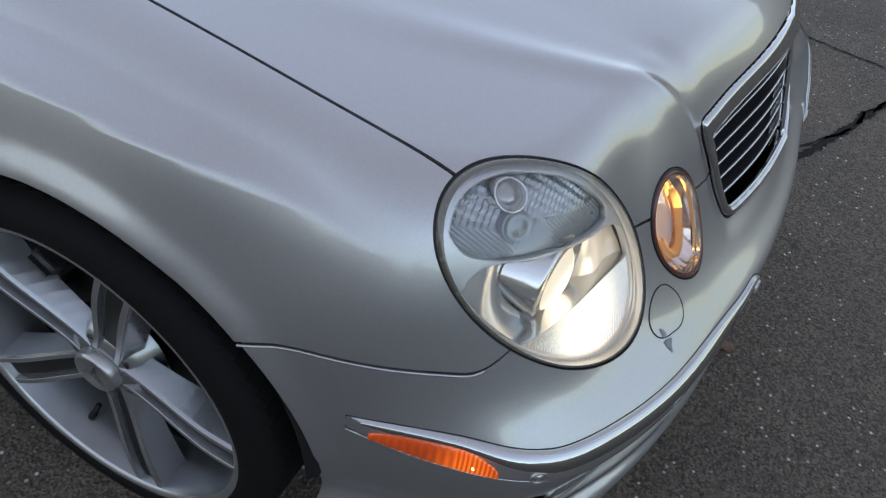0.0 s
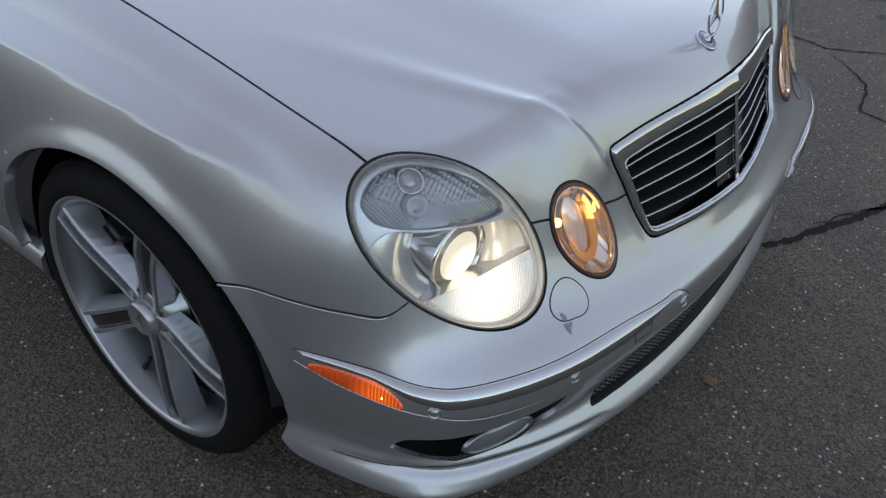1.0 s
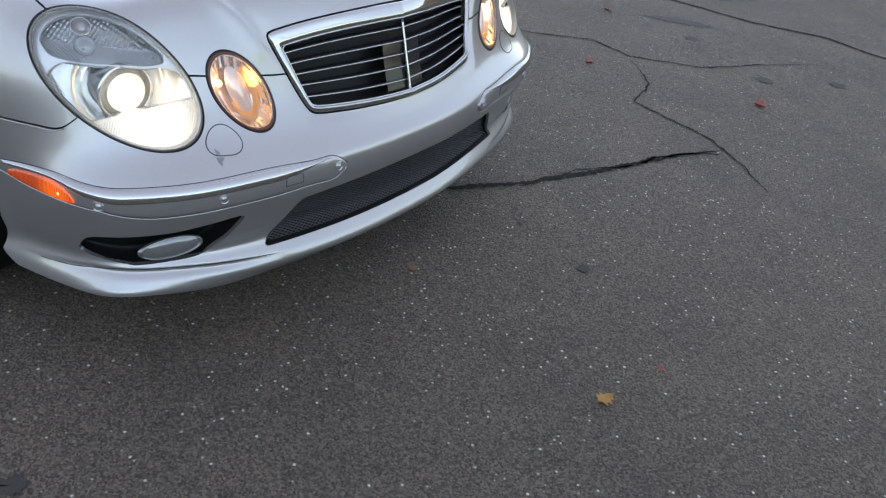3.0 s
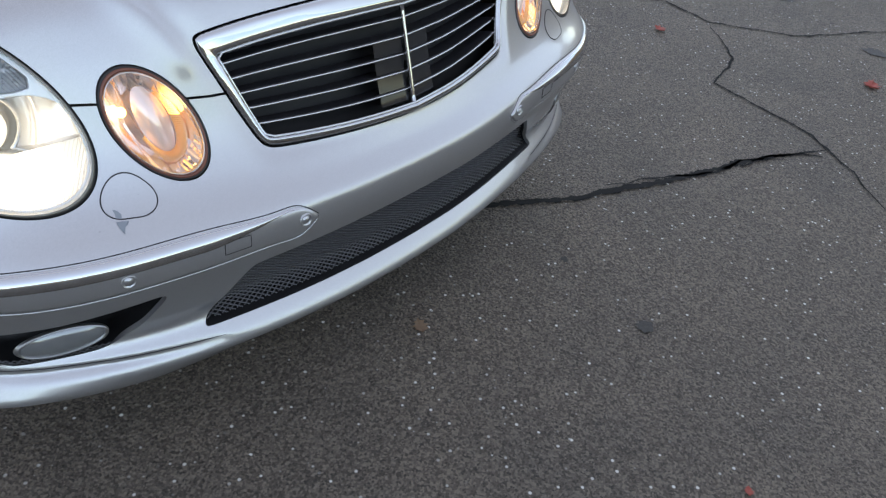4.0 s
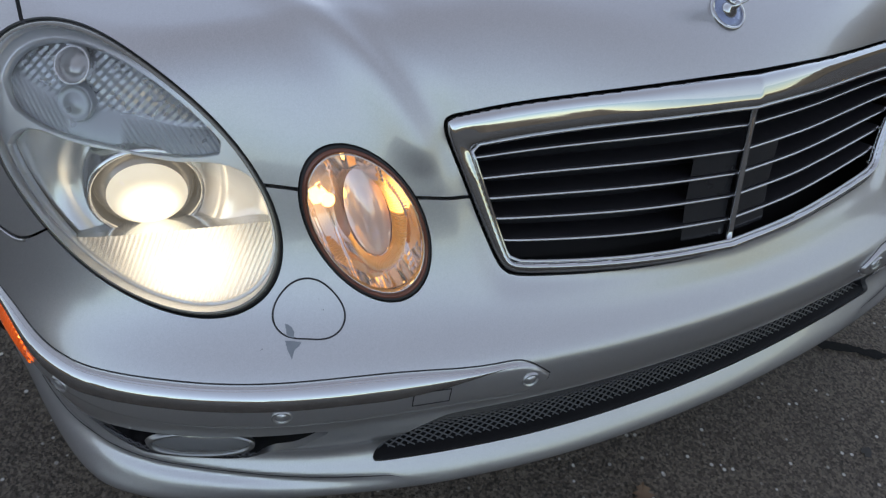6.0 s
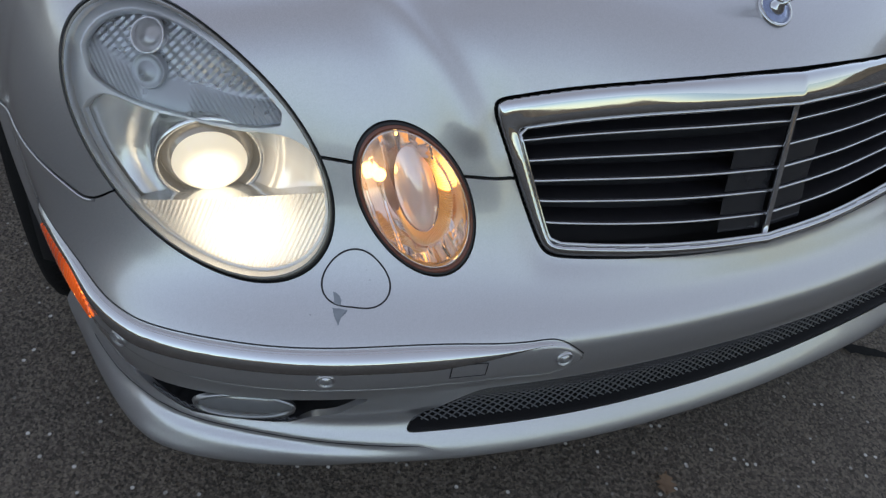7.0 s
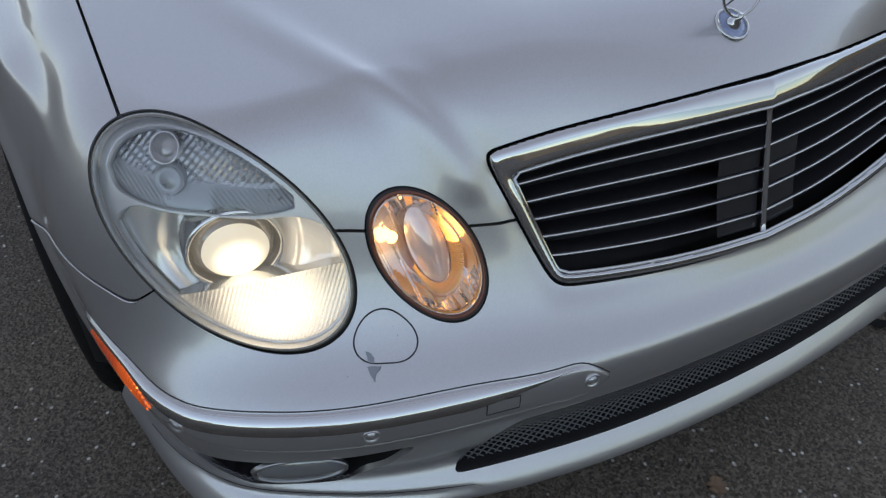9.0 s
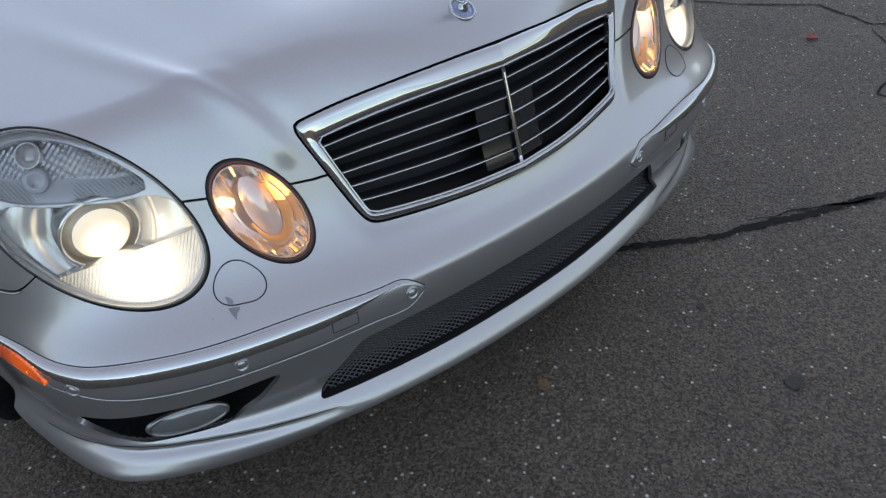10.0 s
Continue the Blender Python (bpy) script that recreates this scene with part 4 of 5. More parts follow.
def strip(s, turn):
    root = new("bumper_strip")
    root.parent = car
    tagged(root, "silver bumper insert topped by a chrome moulding")
    a = np.linspace(0.286, 0.8965, 150)
    w = np.linspace(0, 1, 16)
    ang, hh = bent(a)[:, None] + 0 * w, STRIP_LOW(a)[:, None] * (1 - w) + STRIP_TOP(a)[:, None] * w
    edge = np.minimum(np.minimum(w, 1 - w)[None] * (STRIP_TOP(a) - STRIP_LOW(a))[:, None], np.minimum(a - 0.286, 0.8965 - a)[:, None])
    v = round_nose(ang, hh, 0.0062 * np.sqrt(np.clip(edge / 0.004, 0, 1)) - 0.0015)
    rim_a = np.concatenate([a, a[::-1]])
    rim_z = np.concatenate([STRIP_TOP(a) + 0.0008, STRIP_LOW(a[::-1]) - 0.0006])
    gv, gf = sweep(round_nose(bent(rim_a), rim_z, -0.0004), 0.0011, 5, True)
    shaped("gap", s(gv), turn(gf), SEAL, root)
    gv, gf = sweep(round_nose(bent(a), STRIP_LOW(a) - 0.0026, 0.0006), 0.0019, 8)
    shaped("ledge", s(gv), turn(gf), PAINT, root, "thin raised edge under the insert")
    shaped("insert", s(v), turn([g[::-1] for g in grid_faces(150, 16)]), PAINT, root)
    # chrome moulding along the top
    a = np.linspace(0.335, 0.893, 140)
    tall = 0.0115 * ease(a, 0.335, 0.50) * (1 - 0.75 * ease(a, 0.80, 0.885)) * (1 - ease(a, 0.885, 0.895)) + 0.0008
    mid = STRIP_TOP(a) - 0.003 - tall
    # rounded over at its top, then an upright face, a little proud of the insert below
    out = np.stack([-np.sin(bent(a)), -np.cos(bent(a)), 0 * a], 1)
    high, foot = round_nose(bent(a), mid + tall, 0.0038), round_nose(bent(a), mid - tall, 0.0045 + 0.28 * np.minimum(tall, 0.0125))
    rows = []
    for k in np.linspace(0, 1, 16):
        p = high + (foot - high) * (1 - (1 - k) ** 3)
        p[:, 2] = high[:, 2] + (foot[:, 2] - high[:, 2]) * k
        rows.append(p)
    rows.append(rows[-1] - out * 0.006)
    v = np.stack(rows, 1).reshape(-1, 3)
    shaped("moulding", s(v), turn(grid_faces(140, 17)), CHROME, root, "polished chrome moulding")
    # towing cover
    a, w = np.meshgrid(np.linspace(0.418, 0.462, 12), np.linspace(0.30, 0.66, 6), indexing="ij")
    v = round_nose(bent(a), STRIP_LOW(a) * (1 - w) + STRIP_TOP(a) * w, 0.0056)
    shaped("towing_cover", s(v), turn([g[::-1] for g in grid_faces(12, 6)]), PAINT, root, "small square cover flush in the strip")
    box = np.concatenate([v.reshape(12, 6, 3)[:, 0], v.reshape(12, 6, 3)[-1, 1:], v.reshape(12, 6, 3)[::-1, -1][1:], v.reshape(12, 6, 3)[0, ::-1][1:-1]])
    gv, gf = sweep(box, 0.0008, 4, True)
    shaped("gap", s(gv), turn(gf), SEAL, root)
    # side marker lamp
    a = np.linspace(0.845, 0.8905, 80)
    w = np.linspace(0, 1, 10)
    lo, hi = STRIP_LOW(a) + 0.004, STRIP_LOW(a) + 0.004 + 0.036 * np.sin(np.clip((a - 0.8440) / 0.0475, 0, 1) * np.pi) ** 0.45
    hi = np.maximum(np.minimum(hi, STRIP_TOP(a) - 0.010), lo + 0.0015)
    hh = lo[:, None] * (1 - w) + hi[:, None] * w
    rib = 0.0008 * np.sin(np.arange(80) * np.pi / 2)[:, None]
    v = round_nose(bent(a)[:, None] + 0 * w, hh, 0.0052 + 0.003 * np.sin(w * np.pi)[None] ** 0.5 + rib)
    shaped("side_marker", s(v), turn([g[::-1] for g in grid_faces(80, 10)]), MARKER, root, "orange ribbed side lamp, lit")
    p = round_nose([bent(0.8575)], [float(STRIP_LOW(0.8575)) + 0.018], 0.004)[0]
    q, m = np.meshgrid(np.linspace(0.02, np.pi - 0.02, 9), np.linspace(0, 2 * np.pi, 16, endpoint=False), indexing="ij")
    ball = p + 0.0048 * np.stack([np.sin(q) * np.cos(m), np.sin(q) * np.sin(m), np.cos(q)], -1).reshape(-1, 3)
    shaped("bulb", s(ball), turn(grid_faces(9, 16, True)), ORANGE, root, "glowing bulb")
    for x, z in ((0.824, 0.434), (0.610, 0.427), (0.314, 0.437)):
        p = round_nose([bent(x)], [z], 0.0045)[0]
        nn = Vector(skin_normal(p[None])[0])
        m = Matrix.Translation(Vector(p)) @ Vector((0, 0, 1)).rotation_difference(nn).to_matrix().to_4x4()
        v, f = turned([(0.0120, -0.002), (0.0118, 0.0022), (0.0100, 0.0032), (0.0092, -0.001), (0.0078, -0.001), (0.0072, 0.0020), (0.0005, 0.0028)], 28)
        v = np.array([m @ Vector(q) for q in v])
        shaped("parking_sensor", s(v), turn(f), PAINT, root, "round silver parking sensor")


both_sides(strip)


# ---- washer covers, a chip in the paint ----
WASH_C, WASH_N = np.array((-0.5615, 0.0775, 0.5254)), (-0.2226, -0.7631, 0.6068)
WASH = Oval(WASH_C, WASH_N, 0.038, 0.038, 0)


def wash_edge(t):
    return 0.0372 + 0.0007 * np.cos(t) + 0.0012 * np.sin(t) + 0.0026 * np.cos(2 * t) - 0.0012 * np.sin(2 * t) - 0.0026 * np.sin(3 * t)


def washer(s, turn):
    t = np.linspace(0, 2 * np.pi, 90, endpoint=False)
    r = wash_edge(t)
    v, f = sweep(WASH.at(r * np.cos(t), r * np.sin(t), 0.0002), 0.0011, 6, True)
    ks = np.linspace(0.02, 0.97, 12)
    p = WASH.at(np.outer(ks, r * np.cos(t)), np.outer(ks, r * np.sin(t)), 0.0006)
    cover = shaped("washer_cover", s(p), turn(grid_faces(12, 90, True)), PAINT, car, "three-cornered headlight washer cover", normals=s(skin_normal(p)))
    shaped("gap", s(v), turn(f), SEAL, cover)


both_sides(washer)

def seam_edge(s, turn):
    y = np.linspace(0.236, 0.50, 60)
    z = seam(y) - 0.0038
    start = np.stack([np.full(60, -1.25), y, z], 1)
    p = onto(start, np.broadcast_to(np.array((1.0, 0, 0)), start.shape), 0.8)
    v, f = sweep(p - 0.0010 * skin_normal(p), 0.0021, 8)
    shaped("rolled_edge", s(v), turn(f), PAINT, car, "rolled silver edge of the bumper")


both_sides(seam_edge)

# ---- lower openings ----
def opening(name, inside, x0, x1, set_back):
    x, z = np.meshgrid(np.linspace(x0, x1, 200), np.linspace(0.22, 0.40, 40), indexing="ij")
    v, f = clip(facing(x, z), grid_faces(*x.shape), lambda p: inside(p) + 0.006)
    return v + np.array((0, 1.0, 0)) * (0.004 + set_back * ease(inside(v), -0.003, 0.005))[:, None], f


v, f = opening("duct", mesh_inside, -0.5, 0.5, 0.07)
lower = shaped("lower_grille", v, f, BLACK, car, "black lower intake with a woven mesh")


def woven(inside, x0, x1, pitch, rise, set_back, parent):
    vs, fs, n = [], [], 0
    zz = np.linspace(0.235, 0.40, 24)
    span = int((x1 - x0 + 2 * rise * 0.17) / pitch)
    for k in range(span):
        for d in (-1, 1):
            x = x0 - rise * 0.17 + k * pitch + d * rise * (zz - 0.32) + (0.5 * pitch if d < 0 else 0)
            keep = (x > x0) & (x < x1)
            if keep.sum() < 3:
                continue
            p = facing(x[keep], zz[keep])
            good = inside(p) > -0.006
            p = p[good]
            if len(p) < 3:
                continue
            p = p + np.array((0, set_back + 0.0012 * d, 0))
            v, f = sweep(p, 0.0014, 4)
            vs.append(v)
            fs += [tuple(i + n for i in g) for g in f]
            n += len(v)
    return shaped("mesh", np.vstack(vs), fs, WIRE, parent, "black woven mesh", flat=True)


woven(mesh_inside, -0.49, 0.49, 0.0140, 1.9, 0.020, lower)


def fog(s, turn):
    x, z = np.meshgrid(np.linspace(-0.88, -0.53, 100), np.linspace(0.23, 0.40, 40), indexing="ij")
    v, f = clip(facing(x, z), grid_faces(*x.shape), lambda p: fog_inside(p) + 0.006)
    root = shaped("fog_recess", s(v + np.array((0.3, 1.0, 0)) * (0.004 + 0.055 * ease(fog_inside(v), -0.003, 0.006))[:, None]), turn(f), BLACK, car, "black recess for a fog lamp")
    c = np.array((-0.694, 0.094, 0.300))
    m = np.linspace(0, 2 * np.pi, 56, endpoint=False)

    def oval(rows):
        return np.vstack([np.stack([c[0] + 0.061 * k * np.cos(m), c[1] - 0.45 * 0.061 * k * np.cos(m) + d, c[2] + 0.0255 * k * np.sin(m) + 0.006 * k * np.cos(m)], 1) for k, d in rows]), grid_faces(len(rows), 56, True)
    v, f = oval(((1.03, 0.006), (1.02, 0.002), (0.985, -0.0025), (0.93, 0.0005), (0.91, 0.010)))
    shaped("fog_lamp", s(v), turn([g[::-1] for g in f]), SATIN, root, "unlit oval fog lamp with a silver rim")
    v, f = oval(((0.94, 0.002), (0.75, -0.0025), (0.5, -0.005), (0.25, -0.0065), (0.01, -0.007)))
    shaped("glass", s(v), turn([g[::-1] for g in f]), GLASS, root, "grey fog lamp glass")
    # woven trim along the lower edge of the opening
    a = np.linspace(0.60, 0.80, 46)
    z = 0.2635 + 0.30 * np.maximum(a - 0.76, 0)
    wave = 0.003 * np.sin(np.arange(46) * np.pi / 2)
    for d in (-1, 1):
        v, f = sweep(facing(-a, z + d * wave, -0.005), 0.0016, 5)
        shaped("woven_trim", s(v), turn(f), WIRE, root, "black woven edge trim")


both_sides(fog)


def crease_shade(s, turn):
    a = np.linspace(0.44, 0.884, 120)
    z = lip_crease(a)
    # thin black tube stands in for the shade at the lip's step
    v, f = sweep(round_nose(bent(a), z, -0.0004), 0.0009 * (0.3 + ease(a, 0.44, 0.52)), 5)
    shaped("lip_crease", s(v), turn(f), SEAL, car, "black line for the shade along the bumper lip's crease")


both_sides(crease_shade)
def chip(outline, material, label):
    """A flake of lost paint: its ragged outline in the cover's own plane."""
    rng = random.Random(4)
    edge = []
    for (u0, w0), (u1, w1) in zip(outline, outline[1:] + outline[:1]):
        for k in range(6):
            edge.append((u0 + (u1 - u0) * k / 6 + 0.0009 * (rng.random() - 0.5), w0 + (w1 - w0) * k / 6 + 0.0009 * (rng.random() - 0.5)))
    mid = (sum(u for u, _ in edge) / len(edge), sum(w for _, w in edge) / len(edge))
    u, w = zip(mid, *edge)
    n = len(edge)
    shaped("paint_chip", WASH.at(u, w, 0.0012), [(0, k + 1, (k + 1) % n + 1) for k in range(n)], material, car, label)


chip([(-0.026, -0.012), (-0.020, -0.015), (-0.016, -0.022), (-0.017, -0.029), (-0.024, -0.026)], PRIMER, "chipped paint showing dull grey primer")
chip([(-0.026, -0.031), (-0.008, -0.0335), (-0.011, -0.038), (-0.016, -0.042), (-0.019, -0.052), (-0.024, -0.041)], PRIMER, "torn triangular chip under the washer cover")
for u, w, r0 in ((0.016, 0.002, 0.0011), (0.012, 0.014, 0.0008), (-0.052, -0.040, 0.0012)):
    chip([(u - r0, w - 0.4 * r0), (u + r0, w - 0.3 * r0), (u + 0.6 * r0, w + 0.5 * r0)], SEAL, "tiny dark stone chip")
for k, (y, z, r0) in enumerate(((0.884, 0.696, 0.0035), (1.036, 0.584, 0.004))):
    start = np.array([[-1.2, y, z]])
    p = onto(start, np.array([[1.0, 0, 0]]), 0.6)[0]
    e = np.linspace(0, 2 * np.pi, 10, endpoint=False)
    v = np.vstack([p + np.array((-0.0015, 0, 0)), p + np.stack([0 * e, 1.6 * r0 * np.cos(e), 0.7 * r0 * np.sin(e)], 1)])
    shaped("white_fleck", v, [(0, j + 1, (j + 1) % 10 + 1) for j in range(10)], WHITE, car, "small white fleck on the paint")


# ---- wheels ----
def wheel():
    root = new("wheel")
    root.parent = car
    tagged(root, "grey five-spoke alloy wheel with a low black tyre")
    # tyre, turned about x; the outside is at -x
    v, f = lathe([(0.00, 0.250), (-0.012, 0.262), (-0.016, 0.275), (-0.014, 0.292), (-0.004, 0.308), (0.012, 0.3165), (0.06, 0.319), (0.12, 0.320), (0.18, 0.319), (0.215, 0.31), (0.225, 0.28), (0.21, 0.25)], 96)
    shaped("tyre", v, f, RUBBER, root, "low black tyre")
    for k in range(72):
        a = 2 * np.pi * k / 72
        bm = bmesh.new()
        m = Matrix.Rotation(a, 4, "X") @ Matrix.Translation((0.036, 0, 0.3170)) @ Matrix.Rotation(radians(14), 4, "Z")
        bmesh.ops.create_cube(bm, size=1, matrix=m @ Matrix.Diagonal((0.05, 0.0245, 0.0035, 1)))
        if k == 0:
            first = part("tread_block", bm, RUBBER, root)
            block = first.data
        else:
            bm.free()
            ob = linked_copy("tread_block", block, root)
            ob.matrix_basis = Matrix.Rotation(a, 4, "X")
    v, f = lathe([(0.012, 0.246), (-0.006, 0.250), (-0.012, 0.257), (-0.012, 0.264), (-0.007, 0.2655), (0.0, 0.262)], 96)
    shaped("lip", v, f, CUT, root, "machined rim lip")
    v, f = lathe([(-0.006, 0.250), (0.006, 0.2445), (0.04, 0.238), (0.078, 0.232)], 96)
    shaped("barrel", v, f, BARREL, root)
    # inner barrel painted black for the shade deep in the rim
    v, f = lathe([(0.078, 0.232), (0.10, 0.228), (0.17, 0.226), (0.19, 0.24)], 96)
    shaped("inner_barrel", v, f, BLACK, root, "inside of the rim, painted black for the shade there")
    v, f = lathe([(0.078, 0.02), (0.078, 0.150), (0.088, 0.150), (0.097, 0.150)], 64)
    shaped("brake_disc", v, f, DISC, root, "steel brake disc")
    bm = bmesh.new()
    bmesh.ops.create_cube(bm, size=1, matrix=Matrix.Translation((0.055, 0.13, 0.09)) @ Matrix.Rotation(radians(-55), 4, "X") @ Matrix.Diagonal((0.05, 0.14, 0.06, 1)))
    bmesh.ops.bevel(bm, geom=bm.edges[:], offset=0.012, segments=3, affect="EDGES")
    part("caliper", bm, DISC, root, "grey brake caliper")
    # black disc added to darken the gaps between the spokes
    v, f = lathe([(0.098, 0.01), (0.098, 0.232)], 48)
    shaped("dark_back", v, f, BLACK, root)
    # broad spokes: two machined rails with a dark groove between them, and deep sloping flanks
    for k in range(5):
        turn = Matrix.Rotation(radians(112 + 72 * k - 90), 4, "X")
        n = 12
        rr = np.linspace(0.030, 0.256, n)
        out = ease(rr, 0.04, 0.25)
        half = 0.0235 + 0.0040 * out
        rail = 0.0085 + 0.0015 * out
        face = 0.016 - 0.021 * ease(rr, 0.03, 0.22)
        foot = half + 0.015 - 0.004 * out
        deep = 0.030 + 0.022 * out
        profile = [(deep, -foot), (0.0035, -half - 0.0025), (0.0, -half), (0.0, -half + rail), (0.010, -half + rail + 0.002), (0.010, half - rail - 0.002),
                   (0.0, half - rail), (0.0, half), (0.0035, half + 0.0025), (deep, foot)]
        v = np.stack([np.stack([face + dx, dy + 0 * rr, rr], 1) for dx, dy in profile], 1).reshape(-1, 3)
        f = grid_faces(n, 10) + [tuple(range(10))[::-1], tuple(range(10 * n - 10, 10 * n))]
        shaped("spoke", [turn @ Vector(q) for q in v], f, RIM, root, flat=True)
        for side in (-1, 1):
            mid = side * (half - rail / 2)
            rows = [np.stack([face - lift, mid + d * rail, rr], 1) for lift, d in ((-0.0012, -0.52), (0.0009, -0.40), (0.0009, 0.40), (-0.0012, 0.52))]
            v = np.stack(rows, 1).reshape(-1, 3)
            shaped("rail", [turn @ Vector(q) for q in v], grid_faces(n, 4), CUT, root, "bright machined rail", flat=True)
        rr = np.linspace(0.055, 0.246, 6)
        face = 0.016 - 0.021 * ease(rr, 0.03, 0.22)
        v = np.stack([np.stack([face + 0.0085, d * (0.0115 + 0.002 * ease(rr, 0.05, 0.25)), rr], 1) for d in (-1, 1)], 1).reshape(-1, 3)
        shaped("groove", [turn @ Vector(q) for q in v], grid_faces(6, 2), DISC, root, "dark groove between the rails")
    v, f = lathe([(0.06, 0.085), (0.030, 0.070), (0.019, 0.056), (0.014, 0.036)], 48)
    shaped("hub", v, f, RIM, root)
    v, f = lathe([(0.014, 0.038), (0.002, 0.0365), (-0.002, 0.034), (-0.003, 0.030), (-0.001, 0.027), (-0.0015, 0.0005)], 48)
    shaped("hub_cap", v, f, CUT, root, "pale round hub cap")
    for k in range(3):
        m = Matrix.Rotation(radians(20 + 120 * k), 4, "X")
        v = np.array([(-0.0045, 0, 0), (-0.0018, 0.0045, 0.002), (-0.0022, 0, 0.027), (-0.0018, -0.0045, 0.002)])
        shaped("arm", [m @ Vector(q) for q in v], [(0, 1, 2), (0, 2, 3)], CHROME, root, "raised chrome arm", flat=True)
    for k in range(5):
        a = radians(112 + 36 + 72 * k - 90)
        v, f = lathe([(0.012, 0.009), (0.010, 0.008), (0.010, 0.0005)], 12)
        m = Matrix.Rotation(a, 4, "X") @ Matrix.Translation((0.008, 0, 0.050))
        shaped("bolt", [m @ Vector(q) for q in v], f, DISC, root)
    m = Matrix.Rotation(radians(203), 4, "X") @ Matrix.Translation((0.030, 0, 0.234)) @ Matrix.Rotation(radians(160), 4, "Y")
    v, f = turned([(0.006, 0.0), (0.006, 0.012), (0.0045, 0.016), (0.0045, 0.034), (0.0005, 0.035)], 14)
    shaped("valve", [m @ Vector(q) for q in v], f, BLACK, root, "black rubber valve")
    return root


def linked_copy(name, mesh, parent):
    ob = new(name, mesh)
    ob.parent = parent
    return ob


UNLEAN = LEAN.inverted()
front_wheel = wheel()
front_wheel.matrix_basis = UNLEAN @ pose(-0.925, HUB[0], 0.320)
other = copy_thing(front_wheel, UNLEAN @ pose(0.925, HUB[0], 0.320, 0, 0, 180))


# ---- wheel house, sill, door ----
def liner(s, turn):
    a = np.linspace(radians(-14), radians(178), 50)
    rows = [np.stack([np.full(50, x), HUB[0] + r * np.cos(a), HUB[1] + r * np.sin(a)], 1) for x, r in ((-0.915, 0.357), (-0.90, 0.368), (-0.60, 0.368), (-0.60, 0.05))]
    shaped("wheel_liner", s(np.vstack(rows)), turn(grid_faces(4, 50)), BLACK, car, "black wheel house liner")


both_sides(liner)


def flank(s, turn):
    yy, th = np.meshgrid(np.linspace(1.27, 2.42, 60), np.linspace(radians(-42), radians(62), 70), indexing="ij")
    way = np.stack([np.cos(th).ravel(), np.zeros(th.size), -np.sin(th).ravel()], 1)
    start = np.stack([np.full(th.size, -0.42), yy.ravel(), np.full(th.size, 0.52)], 1) - 0.75 * way
    v = s(onto(start, way, 0.72))
    panel("door", v, grid_faces(*yy.shape), [lambda p: p[:, 2] - 0.322, lambda p: 0.86 - p[:, 2], lambda p: p[:, 1] - 1.290, lambda p: 2.40 - p[:, 1]], PAINT, car, "silver front door")
    yy = np.linspace(1.09, 3.3, 40)
    prof = [(-0.90, 0.325), (-0.925, 0.315), (-0.938, 0.30), (-0.940, 0.27), (-0.925, 0.235), (-0.88, 0.215), (-0.60, 0.205)]
    v = np.array([(x, y, z) for x, z in prof for y in yy])
    shaped("sill", s(v), turn([g[::-1] for g in grid_faces(7, 40)]), PAINT, car, "silver sill")


both_sides(flank)


# ---- the rest of the body, plain ----
def rear_body():
    ys = np.linspace(2.404, 4.72, 60)
    t = np.linspace(0, np.pi, 49)
    tail = ease(ys, 4.0, 4.72)
    v = []
    for y, k in zip(ys, tail):
        half, deck, low = 0.955 - 0.19 * k**2, 0.965 - 0.05 * k, 0.235 + 0.08 * k
        mid = (deck + low) / 2
        for a in t:
            c, q = math.cos(a), math.sin(a)
            v.append((-half * np.sign(c) * abs(c) ** 0.35, y, mid + (deck - mid) * q ** 0.5))
    v = np.array(v)
    f = grid_faces(60, 49)
    f.append(tuple(range(59 * 49, 60 * 49)))
    return shaped("rear_body", v, [g[::-1] for g in f], PAINT, car, "silver rear doors and boot")


def greenhouse():
    t = np.linspace(0, np.pi, 61)
    ys = np.linspace(1.36, 4.22, 60)
    rise = np.interp(ys, [1.36, 1.62, 1.95, 2.30, 2.9, 3.4, 3.8, 4.22], [0.003, 0.15, 0.33, 0.452, 0.475, 0.43, 0.27, 0.003])
    wide = np.interp(ys, [1.36, 2.3, 3.4, 4.22], [0.74, 0.69, 0.69, 0.72])
    v = np.array([(-w * np.sign(math.cos(a)) * abs(math.cos(a)) ** 0.5, y, 0.955 + h * math.sin(a) ** 0.55) for y, w, h in zip(ys, wide, rise) for a in t])
    f = [g[::-1] for g in grid_faces(60, 61)]
    shaped("windows", v, f, GLOSS_BLACK, car, "dark glass all round")
    rv, rf = clip(v + np.array((0, 0, 0.006)), f, lambda p: 0.52 - np.abs(p[:, 0]) + 0.0 * p[:, 1])
    rv, rf = clip(rv, rf, lambda p: np.minimum(p[:, 1] - 2.16 - 0.12 * p[:, 0] ** 2, 3.52 - p[:, 1]))
    shaped("roof", rv, rf, PAINT, car, "silver roof")


rear_body()
greenhouse()
# plain plate, out of view, added to block light through the hollow body
bm = bmesh.new()
bmesh.ops.create_cube(bm, size=1, matrix=Matrix.Translation((0, 2.45, 0.21)) @ Matrix.Diagonal((1.16, 4.3, 0.03, 1)))
part("floor_pan", bm, BLACK, car, "black underbody")
rear = copy_thing(front_wheel, UNLEAN @ pose(-0.915, 3.62, 0.320))
copy_thing(front_wheel, UNLEAN @ pose(0.915, 3.62, 0.320, 0, 0, 180))

